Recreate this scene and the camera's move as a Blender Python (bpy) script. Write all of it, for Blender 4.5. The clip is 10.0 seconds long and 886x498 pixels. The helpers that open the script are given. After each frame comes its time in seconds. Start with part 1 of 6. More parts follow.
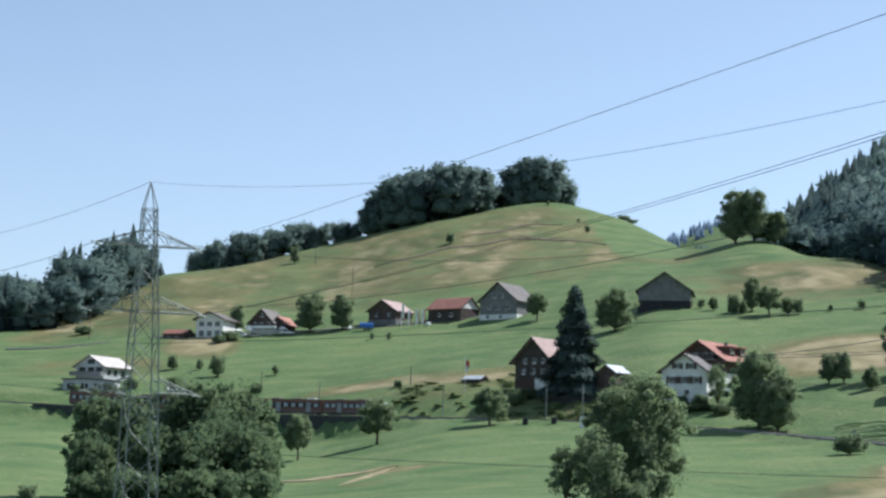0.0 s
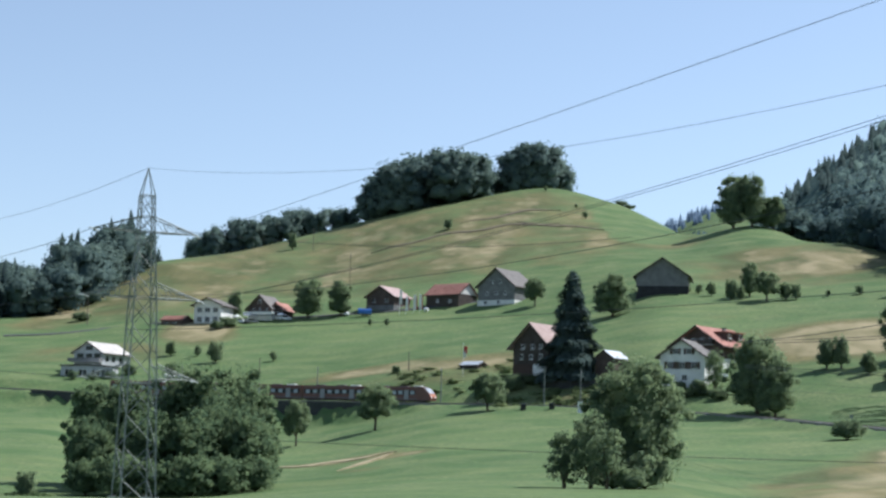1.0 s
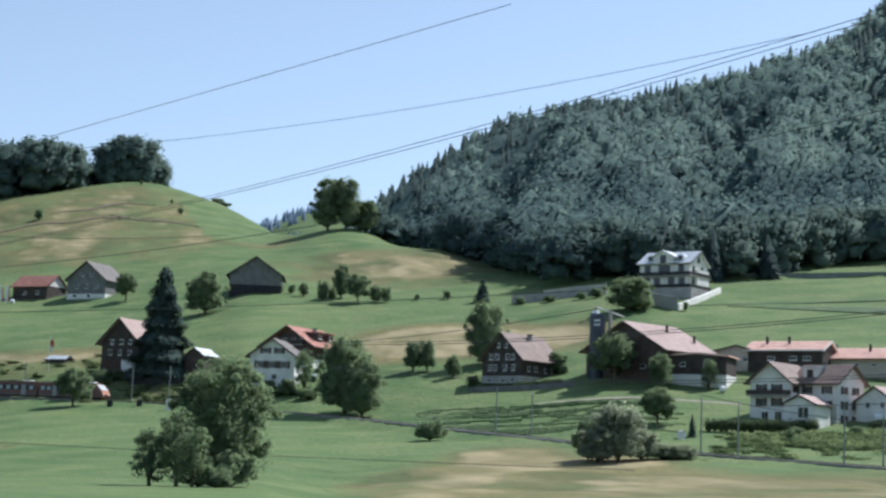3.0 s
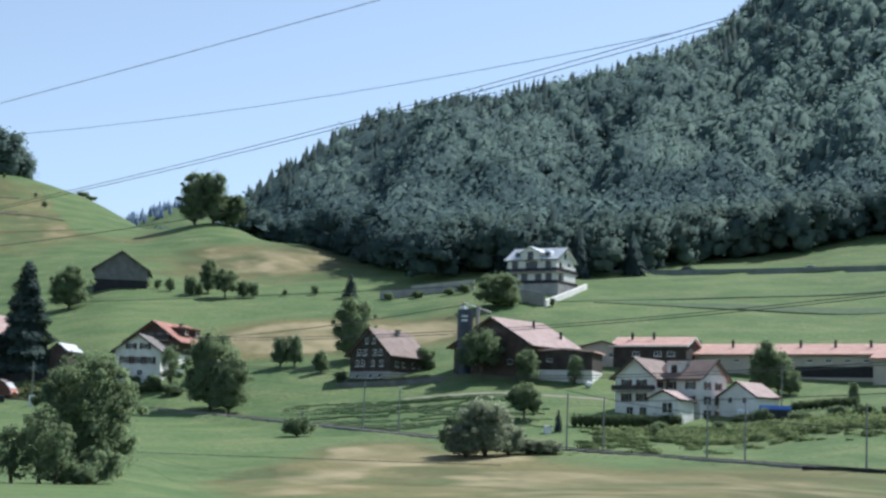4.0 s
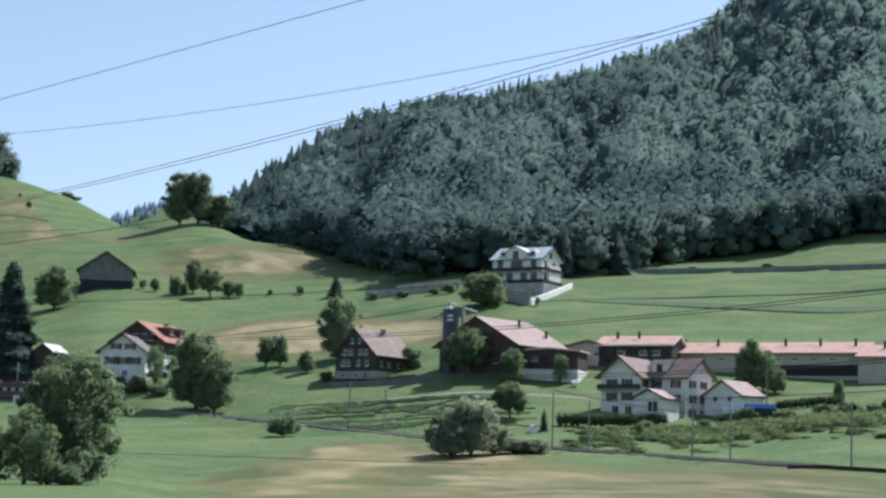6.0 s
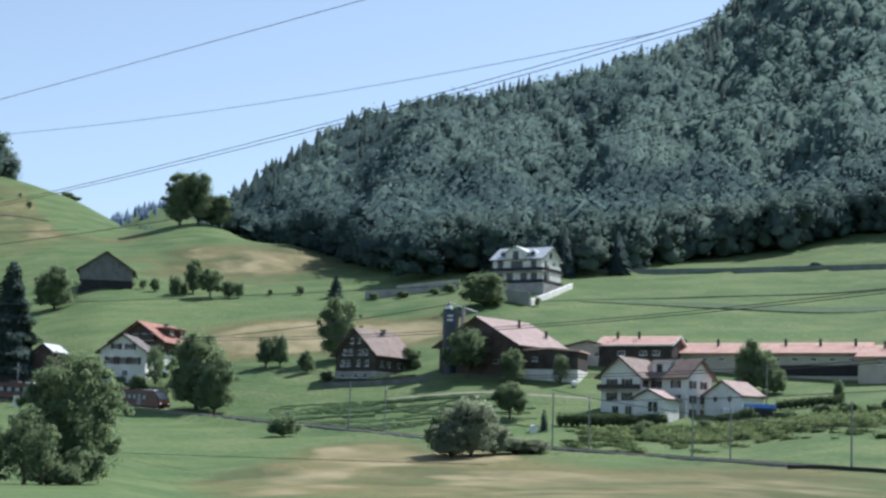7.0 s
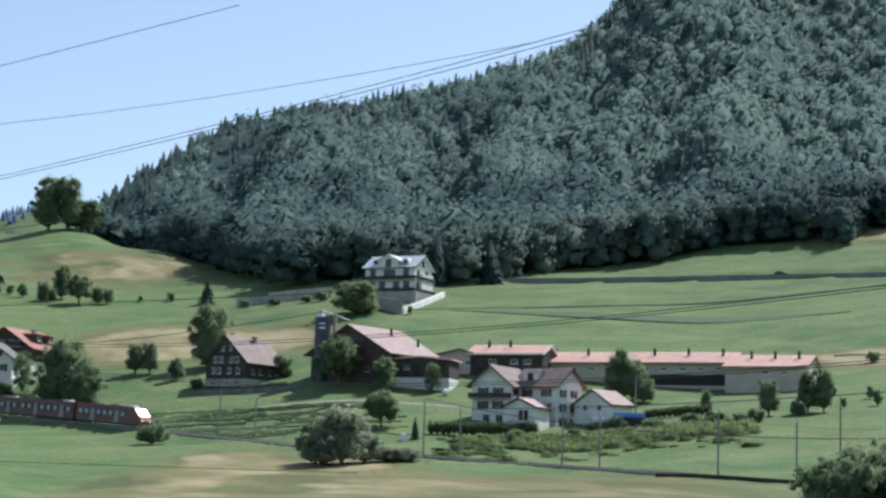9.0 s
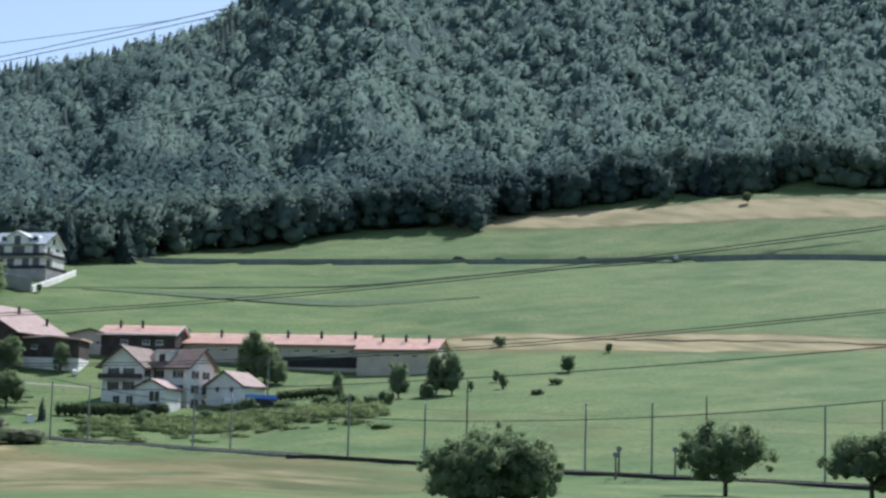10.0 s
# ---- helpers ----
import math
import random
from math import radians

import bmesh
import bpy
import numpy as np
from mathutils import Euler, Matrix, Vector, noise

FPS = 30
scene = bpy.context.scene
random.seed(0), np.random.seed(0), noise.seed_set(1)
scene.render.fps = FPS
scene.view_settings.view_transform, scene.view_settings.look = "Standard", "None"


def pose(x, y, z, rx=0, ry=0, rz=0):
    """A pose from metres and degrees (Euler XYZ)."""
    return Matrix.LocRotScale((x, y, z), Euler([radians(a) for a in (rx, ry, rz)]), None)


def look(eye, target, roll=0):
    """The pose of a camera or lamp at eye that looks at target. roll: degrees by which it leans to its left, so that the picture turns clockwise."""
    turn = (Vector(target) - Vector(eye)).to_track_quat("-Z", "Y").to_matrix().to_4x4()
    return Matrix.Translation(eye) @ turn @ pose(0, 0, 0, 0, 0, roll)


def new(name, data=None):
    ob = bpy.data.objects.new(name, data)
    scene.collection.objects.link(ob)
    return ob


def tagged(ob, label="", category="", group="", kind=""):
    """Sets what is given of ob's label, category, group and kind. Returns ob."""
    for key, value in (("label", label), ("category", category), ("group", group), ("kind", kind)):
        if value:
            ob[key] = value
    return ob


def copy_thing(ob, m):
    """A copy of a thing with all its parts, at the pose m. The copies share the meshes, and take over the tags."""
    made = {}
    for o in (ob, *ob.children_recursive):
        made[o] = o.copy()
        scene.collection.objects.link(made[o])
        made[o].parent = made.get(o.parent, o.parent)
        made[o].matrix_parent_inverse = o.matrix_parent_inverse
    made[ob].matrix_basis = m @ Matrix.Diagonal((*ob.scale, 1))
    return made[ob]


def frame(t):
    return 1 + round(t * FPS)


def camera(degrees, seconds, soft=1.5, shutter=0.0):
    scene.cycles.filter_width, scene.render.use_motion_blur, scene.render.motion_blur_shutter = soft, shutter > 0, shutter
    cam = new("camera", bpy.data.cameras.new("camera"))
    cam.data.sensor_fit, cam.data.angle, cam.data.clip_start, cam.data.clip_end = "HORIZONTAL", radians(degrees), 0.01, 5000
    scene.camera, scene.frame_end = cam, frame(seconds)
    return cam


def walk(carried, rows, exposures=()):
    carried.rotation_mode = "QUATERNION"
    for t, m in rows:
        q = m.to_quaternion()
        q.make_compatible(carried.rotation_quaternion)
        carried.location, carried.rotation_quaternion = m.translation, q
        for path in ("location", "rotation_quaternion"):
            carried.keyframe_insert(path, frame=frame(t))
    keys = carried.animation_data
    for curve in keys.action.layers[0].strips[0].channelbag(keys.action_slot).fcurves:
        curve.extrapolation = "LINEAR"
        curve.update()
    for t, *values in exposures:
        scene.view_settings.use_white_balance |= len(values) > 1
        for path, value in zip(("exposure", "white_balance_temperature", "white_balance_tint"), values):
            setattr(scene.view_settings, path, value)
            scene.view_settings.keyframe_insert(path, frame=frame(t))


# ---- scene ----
cam = camera(27.53, 10.0, soft=2.7)
EYE = 1.6
ROWS = [
    (0.0, 0.0, 7.066, 1.661), (0.5, 0.002, 7.062, 1.67), (0.8, 0.0, 7.05, 1.66), (1.0, -0.082, 6.617, 1.564), (1.2, -0.21, 6.57, 1.62),
    (1.3, -0.35, 6.69, 1.75), (1.4, -0.65, 6.80, 1.95), (1.5, -1.687, 6.868, 2.099), (1.6, -3.5, 6.92, 2.10), (1.7, -5.25, 6.93, 2.09),
    (1.8, -6.32, 6.94, 2.08), (2.0, -7.295, 6.954, 2.079), (2.5, -9.675, 6.987, 2.165), (3.0, -12.960, 6.988, 2.185), (3.2, -14.262, 6.978, 2.232),
    (4.3, -17.497, 7.006, 1.813), (4.5, -17.578, 7.005, 1.780), (5.0, -17.626, 7.003, 1.776), (5.5, -17.635, 6.999, 1.753),
    (7.0, -17.633, 7.003, 1.765), (7.5, -17.634, 7.004, 1.771), (8.0, -17.657, 7.011, 1.789), (8.5, -17.750, 7.069, 1.640),
    (8.8, -19.0, 7.25, 1.70), (9.0, -21.685, 7.384, 1.763), (9.5, -26.860, 7.389, 1.594), (10.0, -33.296, 7.148, 1.590),
]
walk(cam, [(t, pose(0, 0, EYE, 0, 0, yaw) @ pose(0, 0, 0, 90 + pitch, 0, 0) @ pose(0, 0, 0, 0, 0, roll)) for t, yaw, pitch, roll in ROWS], [(0.0, 0.50, 5700, 11), (10.0, 0.50, 5700, 11)])

# ---- daylight: a hazy summer sky, and the sun high to the right and a little behind the viewer's shoulder line ----
SUN_AZ, SUN_UP = 66.0, 50.0
world = bpy.data.worlds.new("summer_sky")
scene.world = world
world.use_nodes = True
wn = world.node_tree.nodes
sky = wn.new("ShaderNodeTexSky")
sky.sky_type, sky.sun_disc = "NISHITA", False
sky.sun_elevation, sky.sun_rotation = radians(SUN_UP), radians(SUN_AZ)
sky.altitude, sky.air_density, sky.dust_density, sky.ozone_density = 500, 1.0, 0.7, 1.4
wn["Background"].inputs["Strength"].default_value = 0.098
hazy = wn.new("ShaderNodeHueSaturation")
hazy.inputs["Saturation"].default_value = 0.73
hazy.inputs["Hue"].default_value = 0.492
world.node_tree.links.new(sky.outputs[0], hazy.inputs["Color"])
world.node_tree.links.new(hazy.outputs[0], wn["Background"].inputs[0])
sun_data = bpy.data.lights.new("sun", "SUN")
sun_data.energy, sun_data.angle, sun_data.color = 4.5, radians(0.6), (1.0, 0.94, 0.84)
sun = new("sun", sun_data)
sun.matrix_basis = look((0, 0, 0), (-math.sin(radians(SUN_AZ)) * math.cos(radians(SUN_UP)), -math.cos(radians(SUN_AZ)) * math.cos(radians(SUN_UP)), -math.sin(radians(SUN_UP))))

# ---- materials ----
def surface(name, dark, light, scale=1.0, rough=0.8, bump=0.0, fine=8.0, metal=0.0, random_by=None, spread=0.25, coords="Object", specular=0.3):
    """A node material: two tones mixed by a coarse and a fine noise, with fine relief. random_by: 'object', or the name of an attribute, for tone from piece to piece."""
    m = bpy.data.materials.new(name)
    m.use_nodes = True
    n, link = m.node_tree.nodes, m.node_tree.links.new
    b = n["Principled BSDF"]
    b.inputs["Roughness"].default_value, b.inputs["Metallic"].default_value = rough, metal
    b.inputs["Specular IOR Level"].default_value = specular
    co = n.new("ShaderNodeTexCoord")
    a, f = n.new("ShaderNodeTexNoise"), n.new("ShaderNodeTexNoise")
    a.inputs["Scale"].default_value, f.inputs["Scale"].default_value = scale, scale * fine
    a.inputs["Detail"].default_value, f.inputs["Detail"].default_value = 4, 4
    for k in (a, f):
        link(co.outputs[coords], k.inputs["Vector"])
    add = n.new("ShaderNodeMath")
    add.operation = "MULTIPLY_ADD"
    link(f.outputs["Fac"], add.inputs[0])
    add.inputs[1].default_value = 0.6
    link(a.outputs["Fac"], add.inputs[2])
    last = add
    if random_by:
        if random_by == "object":
            r = n.new("ShaderNodeObjectInfo").outputs["Random"]
        else:
            at = n.new("ShaderNodeAttribute")
            at.attribute_name = random_by
            r = at.outputs["Fac"]
        more = n.new("ShaderNodeMath")
        more.operation = "MULTIPLY_ADD"
        link(r, more.inputs[0])
        more.inputs[1].default_value = spread * 2
        link(add.outputs[0], more.inputs[2])
        less = n.new("ShaderNodeMath")
        less.operation = "SUBTRACT"
        link(more.outputs[0], less.inputs[0])
        less.inputs[1].default_value = spread
        last = less
    ramp = n.new("ShaderNodeValToRGB")
    ramp.color_ramp.elements[0].position, ramp.color_ramp.elements[1].position = 0.5, 1.0
    ramp.color_ramp.elements[0].color, ramp.color_ramp.elements[1].color = (*dark, 1), (*light, 1)
    link(last.outputs[0], ramp.inputs[0])
    link(ramp.outputs[0], b.inputs["Base Color"])
    if bump:
        u = n.new("ShaderNodeBump")
        u.inputs["Strength"].default_value, u.inputs["Distance"].default_value = bump, 0.05
        link(f.outputs["Fac"], u.inputs["Height"])
        link(u.outputs[0], b.inputs["Normal"])
    return m


def foliage(name, dark, light, random_by="tint", spread=0.3, through_light=0.5, waxy=0.04):
    m = surface(name, dark, light, 0.35, 0.85, 0.0, 6.0, random_by=random_by, spread=spread, specular=waxy)
    n, link = m.node_tree.nodes, m.node_tree.links.new
    b = n["Principled BSDF"]
    tr, mix = n.new("ShaderNodeBsdfTranslucent"), n.new("ShaderNodeMixShader")
    link(b.inputs["Base Color"].links[0].from_socket, tr.inputs[0])
    mix.inputs[0].default_value = through_light
    link(b.outputs[0], mix.inputs[1])
    link(tr.outputs[0], mix.inputs[2])
    link(mix.outputs[0], n["Material Output"].inputs[0])
    return m


def glass_pane(name):
    m = bpy.data.materials.new(name)
    m.use_nodes = True
    b = m.node_tree.nodes["Principled BSDF"]
    b.inputs["Base Color"].default_value = (0.02, 0.025, 0.03, 1)
    b.inputs["Roughness"].default_value = 0.08
    return m


M = {
    "leaf": foliage("broad_leaves", (0.138, 0.198, 0.115), (0.258, 0.328, 0.168), through_light=0.6),
    "leaf_light": foliage("pale_willow_leaves", (0.19, 0.235, 0.155), (0.37, 0.41, 0.28), through_light=0.6),
    # blue and paleness in this leaf colour paint the mountain's haze
    "leaf_forest": foliage("haze_tinted_forest_leaves", (0.058, 0.098, 0.106), (0.205, 0.288, 0.248), spread=0.2, through_light=0.45),
    "forest_needle": foliage("forest_spruce_needles", (0.024, 0.040, 0.041), (0.055, 0.080, 0.074), spread=0.2, through_light=0.1),
    "grove_leaf": foliage("grove_leaves", (0.085, 0.138, 0.078), (0.180, 0.245, 0.120), through_light=0.5),
    # duller copy of the forest leaves, shade on the wood's front put into colour
    "edge_leaf": foliage("shade_toned_edge_leaves", (0.070, 0.110, 0.108), (0.155, 0.212, 0.172), through_light=0.4),
    "needle": foliage("conifer_needles", (0.058, 0.086, 0.078), (0.100, 0.138, 0.118), through_light=0.12),
    "bark": surface("bark", (0.05, 0.038, 0.028), (0.13, 0.10, 0.075), 3.0, 0.9, 0.5),
    "plaster": surface("white_plaster", (0.62, 0.61, 0.57), (0.80, 0.79, 0.75), 0.5, 0.85, 0.1),
    "cream": surface("cream_plaster", (0.40, 0.36, 0.305), (0.55, 0.49, 0.41), 0.4, 0.85, 0.1),
    "dark_wood": surface("dark_stained_boards", (0.034, 0.027, 0.024), (0.078, 0.064, 0.056), 0.6, 0.8, 0.3, 14),
    "red_wood": surface("red_brown_boards", (0.056, 0.040, 0.035), (0.115, 0.084, 0.072), 0.6, 0.8, 0.3, 14),
    "grey_wood": surface("weathered_grey_boards", (0.115, 0.115, 0.115), (0.21, 0.21, 0.205), 0.6, 0.85, 0.3, 14),
    "tile_red": surface("red_clay_tiles", (0.27, 0.115, 0.085), (0.43, 0.21, 0.16), 0.7, 0.75, 0.5, 10, random_by="object", spread=0.12),
    "tile_pink": surface("sun_faded_pink_tiles", (0.33, 0.235, 0.21), (0.46, 0.345, 0.315), 0.7, 0.75, 0.5, 10, random_by="object", spread=0.12),
    "tile_brown": surface("brown_clay_tiles", (0.17, 0.125, 0.108), (0.28, 0.205, 0.175), 0.7, 0.75, 0.5, 10, random_by="object", spread=0.12),
    "tile_grey": surface("grey_cement_tiles", (0.10, 0.095, 0.09), (0.21, 0.19, 0.175), 0.7, 0.8, 0.5, 10),
    "sheet_roof": surface("pale_sheet_metal_roof", (0.48, 0.52, 0.56), (0.70, 0.72, 0.74), 0.5, 0.45, 0.1),
    "window": glass_pane("window_glass"),
    "frame": surface("white_window_paint", (0.66, 0.66, 0.64), (0.8, 0.8, 0.78), 2.0, 0.5),
    "shutter": surface("dark_shutter_paint", (0.035, 0.022, 0.018), (0.07, 0.04, 0.03), 2.0, 0.6),
    "steel": surface("galvanised_steel", (0.15, 0.165, 0.155), (0.25, 0.27, 0.255), 1.5, 0.6, 0.0, metal=0.2),
    "cable": surface("weathered_cable", (0.04, 0.045, 0.045), (0.08, 0.085, 0.085), 0.2, 0.6, metal=0.1),
    "concrete": surface("grey_concrete", (0.24, 0.24, 0.23), (0.40, 0.39, 0.37), 0.4, 0.9, 0.3),
    "stone_wall": surface("pale_block_wall", (0.30, 0.29, 0.27), (0.48, 0.46, 0.42), 0.5, 0.9, 0.4),
    "asphalt": surface("asphalt", (0.045, 0.047, 0.05), (0.085, 0.085, 0.085), 0.5, 0.9, 0.2),
    "ballast": surface("railway_ballast", (0.15, 0.145, 0.135), (0.27, 0.26, 0.24), 1.5, 0.95, 0.6),
    "rail_steel": surface("rail_steel", (0.10, 0.075, 0.06), (0.22, 0.19, 0.17), 1.0, 0.4, metal=0.7),
    "pole_wood": surface("grey_pole_wood", (0.09, 0.075, 0.06), (0.20, 0.17, 0.14), 1.0, 0.9, 0.2),
    "black": surface("matt_black_paint", (0.012, 0.012, 0.013), (0.03, 0.03, 0.032), 1.0, 0.6),
    "white": surface("white_paint", (0.7, 0.7, 0.68), (0.82, 0.82, 0.8), 1.0, 0.6),
    "red": surface("red_paint", (0.38, 0.03, 0.025), (0.5, 0.06, 0.045), 1.0, 0.5),
    "train_red": surface("copper_red_coach_paint", (0.090, 0.032, 0.026), (0.140, 0.050, 0.040), 0.3, 0.35, specular=0.5),
    "train_grey": surface("grey_train_roof", (0.07, 0.06, 0.06), (0.14, 0.12, 0.12), 0.6, 0.6),
    "silo_blue": surface("dark_blue_silo_sheet", (0.018, 0.028, 0.05), (0.035, 0.05, 0.08), 0.4, 0.4, specular=0.5),
    "tarp_blue": surface("blue_tarpaulin", (0.03, 0.10, 0.33), (0.06, 0.18, 0.5), 0.6, 0.6),
    "soil": surface("bare_brown_soil", (0.085, 0.070, 0.045), (0.16, 0.13, 0.085), 0.3, 0.95, 0.4),
}


def glow(name, colour, strength):
    m = bpy.data.materials.new(name)
    m.use_nodes = True
    b = m.node_tree.nodes["Principled BSDF"]
    b.inputs["Emission Color"].default_value, b.inputs["Emission Strength"].default_value = (*colour, 1), strength
    return m


# faint headlight glow added, though the lamps are not known to be lit
M["lamp"] = glow("headlight_added_glow", (1.0, 0.97, 0.9), 0.5)


# ---- making meshes ----
def part(name, bm, material, parent=None, label="", smooth=False):
    """Links a bmesh as one mesh object."""
    me = bpy.data.meshes.new(name)
    bm.to_mesh(me)
    bm.free()
    me.materials.append(M[material] if isinstance(material, str) else material)
    if smooth:
        me.polygons.foreach_set("use_smooth", [True] * len(me.polygons))
    ob = new(name, me)
    ob.parent = parent
    if label:
        tagged(ob, label)
    return ob


def raw(name, verts, faces, material, parent=None, tint=None, normals=None):
    """Links plain arrays (all faces triangles) as one mesh object, with a tone and a rounded normal per corner point."""
    me = bpy.data.meshes.new(name)
    verts, faces = np.asarray(verts, np.float32), np.asarray(faces, np.int32)
    me.vertices.add(len(verts))
    me.vertices.foreach_set("co", verts.ravel())
    me.loops.add(faces.size)
    me.loops.foreach_set("vertex_index", faces.ravel())
    me.polygons.add(len(faces))
    me.polygons.foreach_set("loop_start", np.arange(0, faces.size, faces.shape[1], dtype=np.int32))
    if tint is not None:
        me.attributes.new("tint", "FLOAT", "POINT").data.foreach_set("value", np.asarray(tint, np.float32))
    me.update(calc_edges=True)
    if normals is not None:
        me.polygons.foreach_set("use_smooth", [True] * len(me.polygons))
        me.normals_split_custom_set_from_vertices(np.asarray(normals, np.float32))
    me.materials.append(M[material] if isinstance(material, str) else material)
    ob = new(name, me)
    ob.parent = parent
    return ob


def box(bm, x0, x1, y0, y1, z0, z1, bevel=0.0):
    vs = bmesh.ops.create_cube(bm, size=1, matrix=Matrix.Translation(((x0 + x1) / 2, (y0 + y1) / 2, (z0 + z1) / 2)) @ Matrix.Diagonal((x1 - x0, y1 - y0, z1 - z0, 1)))["verts"]
    if bevel:
        bmesh.ops.bevel(bm, geom=list({e for v in vs for e in v.link_edges}), offset=bevel, segments=1, affect="EDGES")
    return bm


def boxed(*a):
    return box(bmesh.new(), *a)


def rod(bm, a, b, r0, r1=None, sides=6):
    """A tapered bar from a to b."""
    a, b = Vector(a), Vector(b)
    d = b - a
    m = Matrix.Translation((a + b) / 2) @ d.to_track_quat("Z", "Y").to_matrix().to_4x4()
    bmesh.ops.create_cone(bm, cap_ends=True, segments=sides, radius1=r0, radius2=r0 if r1 is None else r1, depth=d.length, matrix=m)
    return bm


def tube(bm, path, radii, sides=4):
    """One unbroken bar through the points of a path, with a radius at each."""
    rings = []
    for i, (p, r) in enumerate(zip(path, radii)):
        d = (Vector(path[min(i + 1, len(path) - 1)]) - Vector(path[max(i - 1, 0)])).normalized()
        q = d.to_track_quat("Z", "Y").to_matrix()
        rings.append([bm.verts.new(Vector(p) + q @ Vector((math.cos(k * 6.2832 / sides) * r, math.sin(k * 6.2832 / sides) * r, 0))) for k in range(sides)])
    for a, b in zip(rings, rings[1:]):
        for k in range(sides):
            bm.faces.new((a[k], a[(k + 1) % sides], b[(k + 1) % sides], b[k]))
    bm.faces.new(rings[0][::-1]), bm.faces.new(rings[-1])
    return bm


def prism(bm, outline, y0, y1):
    """An outline in x and z, drawn out along y."""
    a = [bm.verts.new((x, y0, z)) for x, z in outline]
    b = [bm.verts.new((x, y1, z)) for x, z in outline]
    bm.faces.new(a), bm.faces.new(b[::-1])
    for i in range(len(a)):
        j = (i + 1) % len(a)
        bm.faces.new((a[j], a[i], b[i], b[j]))
    bmesh.ops.recalc_face_normals(bm, faces=bm.faces[:])
    return bm


def thing(name, label, category, m, group=""):
    e = new(name)
    e.empty_display_size = 0.5
    e.matrix_basis = m
    return tagged(e, label, category, group)
M["soil_green"] = surface("trodden_dark_grass", (0.070, 0.114, 0.046), (0.110, 0.160, 0.064), 0.3, 0.95, 0.3)
M["insulator"] = surface("pale_glass", (0.32, 0.34, 0.33), (0.5, 0.52, 0.51), 2.0, 0.2, specular=0.6)
# pale base colour paints reflected sky onto the coach windows
M["train_glass"] = surface("train_glass_painted_reflection", (0.24, 0.27, 0.30), (0.36, 0.39, 0.42), 1.0, 0.3, specular=0.5)
M["tile_bright"] = surface("bright_pink_tiles", (0.72, 0.42, 0.33), (0.84, 0.56, 0.46), 0.7, 0.75, 0.4, 10)
M["scrub"] = foliage("rough_scrub", (0.125, 0.190, 0.080), (0.270, 0.325, 0.145))
# haze of distance painted into the leaf colour as blue
M["far_leaf"] = foliage("far_leaves_painted_haze", (0.20, 0.28, 0.38), (0.25, 0.34, 0.45), through_light=0.5)
M["hedge"] = foliage("clipped_hedge_leaves", (0.07, 0.10, 0.06), (0.14, 0.18, 0.09), through_light=0.6)
M["train_nose"] = surface("copper_nose_paint", (0.36, 0.13, 0.07), (0.48, 0.2, 0.11), 0.5, 0.3, specular=0.5)
# whitish base colour stands for the reflection in the windscreen
M["windscreen"] = surface("windscreen_painted_reflection", (0.45, 0.48, 0.52), (0.62, 0.65, 0.68), 1.2, 0.2, specular=0.6)
M["door_silver"] = surface("silver_door_paint", (0.20, 0.20, 0.21), (0.30, 0.30, 0.31), 0.6, 0.5, metal=0.2)
M["fibre_roof"] = surface("pale_fibre_roof", (0.42, 0.39, 0.36), (0.60, 0.56, 0.52), 0.5, 0.8, 0.2)
M["green_grey_concrete"] = surface("green_grey_dark_concrete", (0.13, 0.15, 0.14), (0.22, 0.24, 0.225), 0.4, 0.9, 0.4)
M["lane"] = surface("dusty_farm_lane", (0.17, 0.17, 0.12), (0.28, 0.26, 0.19), 0.4, 0.95, 0.3)
M["sand"] = surface("dry_sandy_earth", (0.22, 0.19, 0.10), (0.40, 0.33, 0.20), 0.25, 0.95, 0.3)
M["grey_plaster"] = surface("dull_grey_plaster", (0.34, 0.35, 0.355), (0.48, 0.49, 0.495), 0.5, 0.85, 0.1)
M["dark_strip"] = surface("dark_strip_grass", (0.050, 0.082, 0.038), (0.080, 0.122, 0.054), 0.3, 0.95, 0.3)

# ---- the lie of the land: heights along lines of sight that fan out from the viewer's place (metres away, metres up) ----
PROFILES = {}
PROFILES[-100] = [(0, 0), (60, -0.5), (170, -3), (400, -6), (900, 20), (1500, 120), (2500, 100), (4500, 0)]
PROFILES[-40] = [(0, 0), (60, -0.5), (140, -1.2), (260, -3), (500, 8), (760, 40), (1100, 30), (1800, 40), (4500, 20)]
PROFILES[-12.7] = [(0, 0), (60, -0.5), (140, -2.0), (260, -5.4), (390, 3.6), (478, 11.8), (500, 19.2), (560, 29.0), (640, 43.6), (690, 51.1), (760, 60.8), (1100, 35.8), (1800, 70.8), (4500, 20)]
PROFILES[-8.5] = [(0, 0), (60, -0.5), (140, -2.0), (260, -5.2), (452, 6.3), (470, 13.9), (505, 22.3), (600, 42.8), (690, 61.8), (800, 84.6), (1100, 59.6), (1800, 104.6), (4500, 20)]
PROFILES[-4.1] = [(0, 0), (60, -0.5), (140, -1.5), (260, -3.4), (440, 7.8), (455, 14.6), (505, 25.9), (595, 46.0), (740, 77.7), (860, 105.5), (1150, 75.5), (1800, 125.5), (4500, 20)]
PROFILES[0.4] = [(0, 0), (60, -0.5), (140, -1.2), (240, -1.6), (430, 14.4), (455, 22.5), (475, 27.1), (590, 50.8), (750, 94.9), (860, 122.8), (1150, 82.8), (1800, 142.8), (4500, 20)]
PROFILES[3.4] = [(0, 0), (60, -0.5), (140, -1.2), (230, -1.1), (415, 14.2), (436, 20.9), (462, 27.5), (560, 49.1), (740, 97.0), (815, 119.6), (860, 131.3), (1150, 91.3), (1800, 161.3), (4500, 20)]
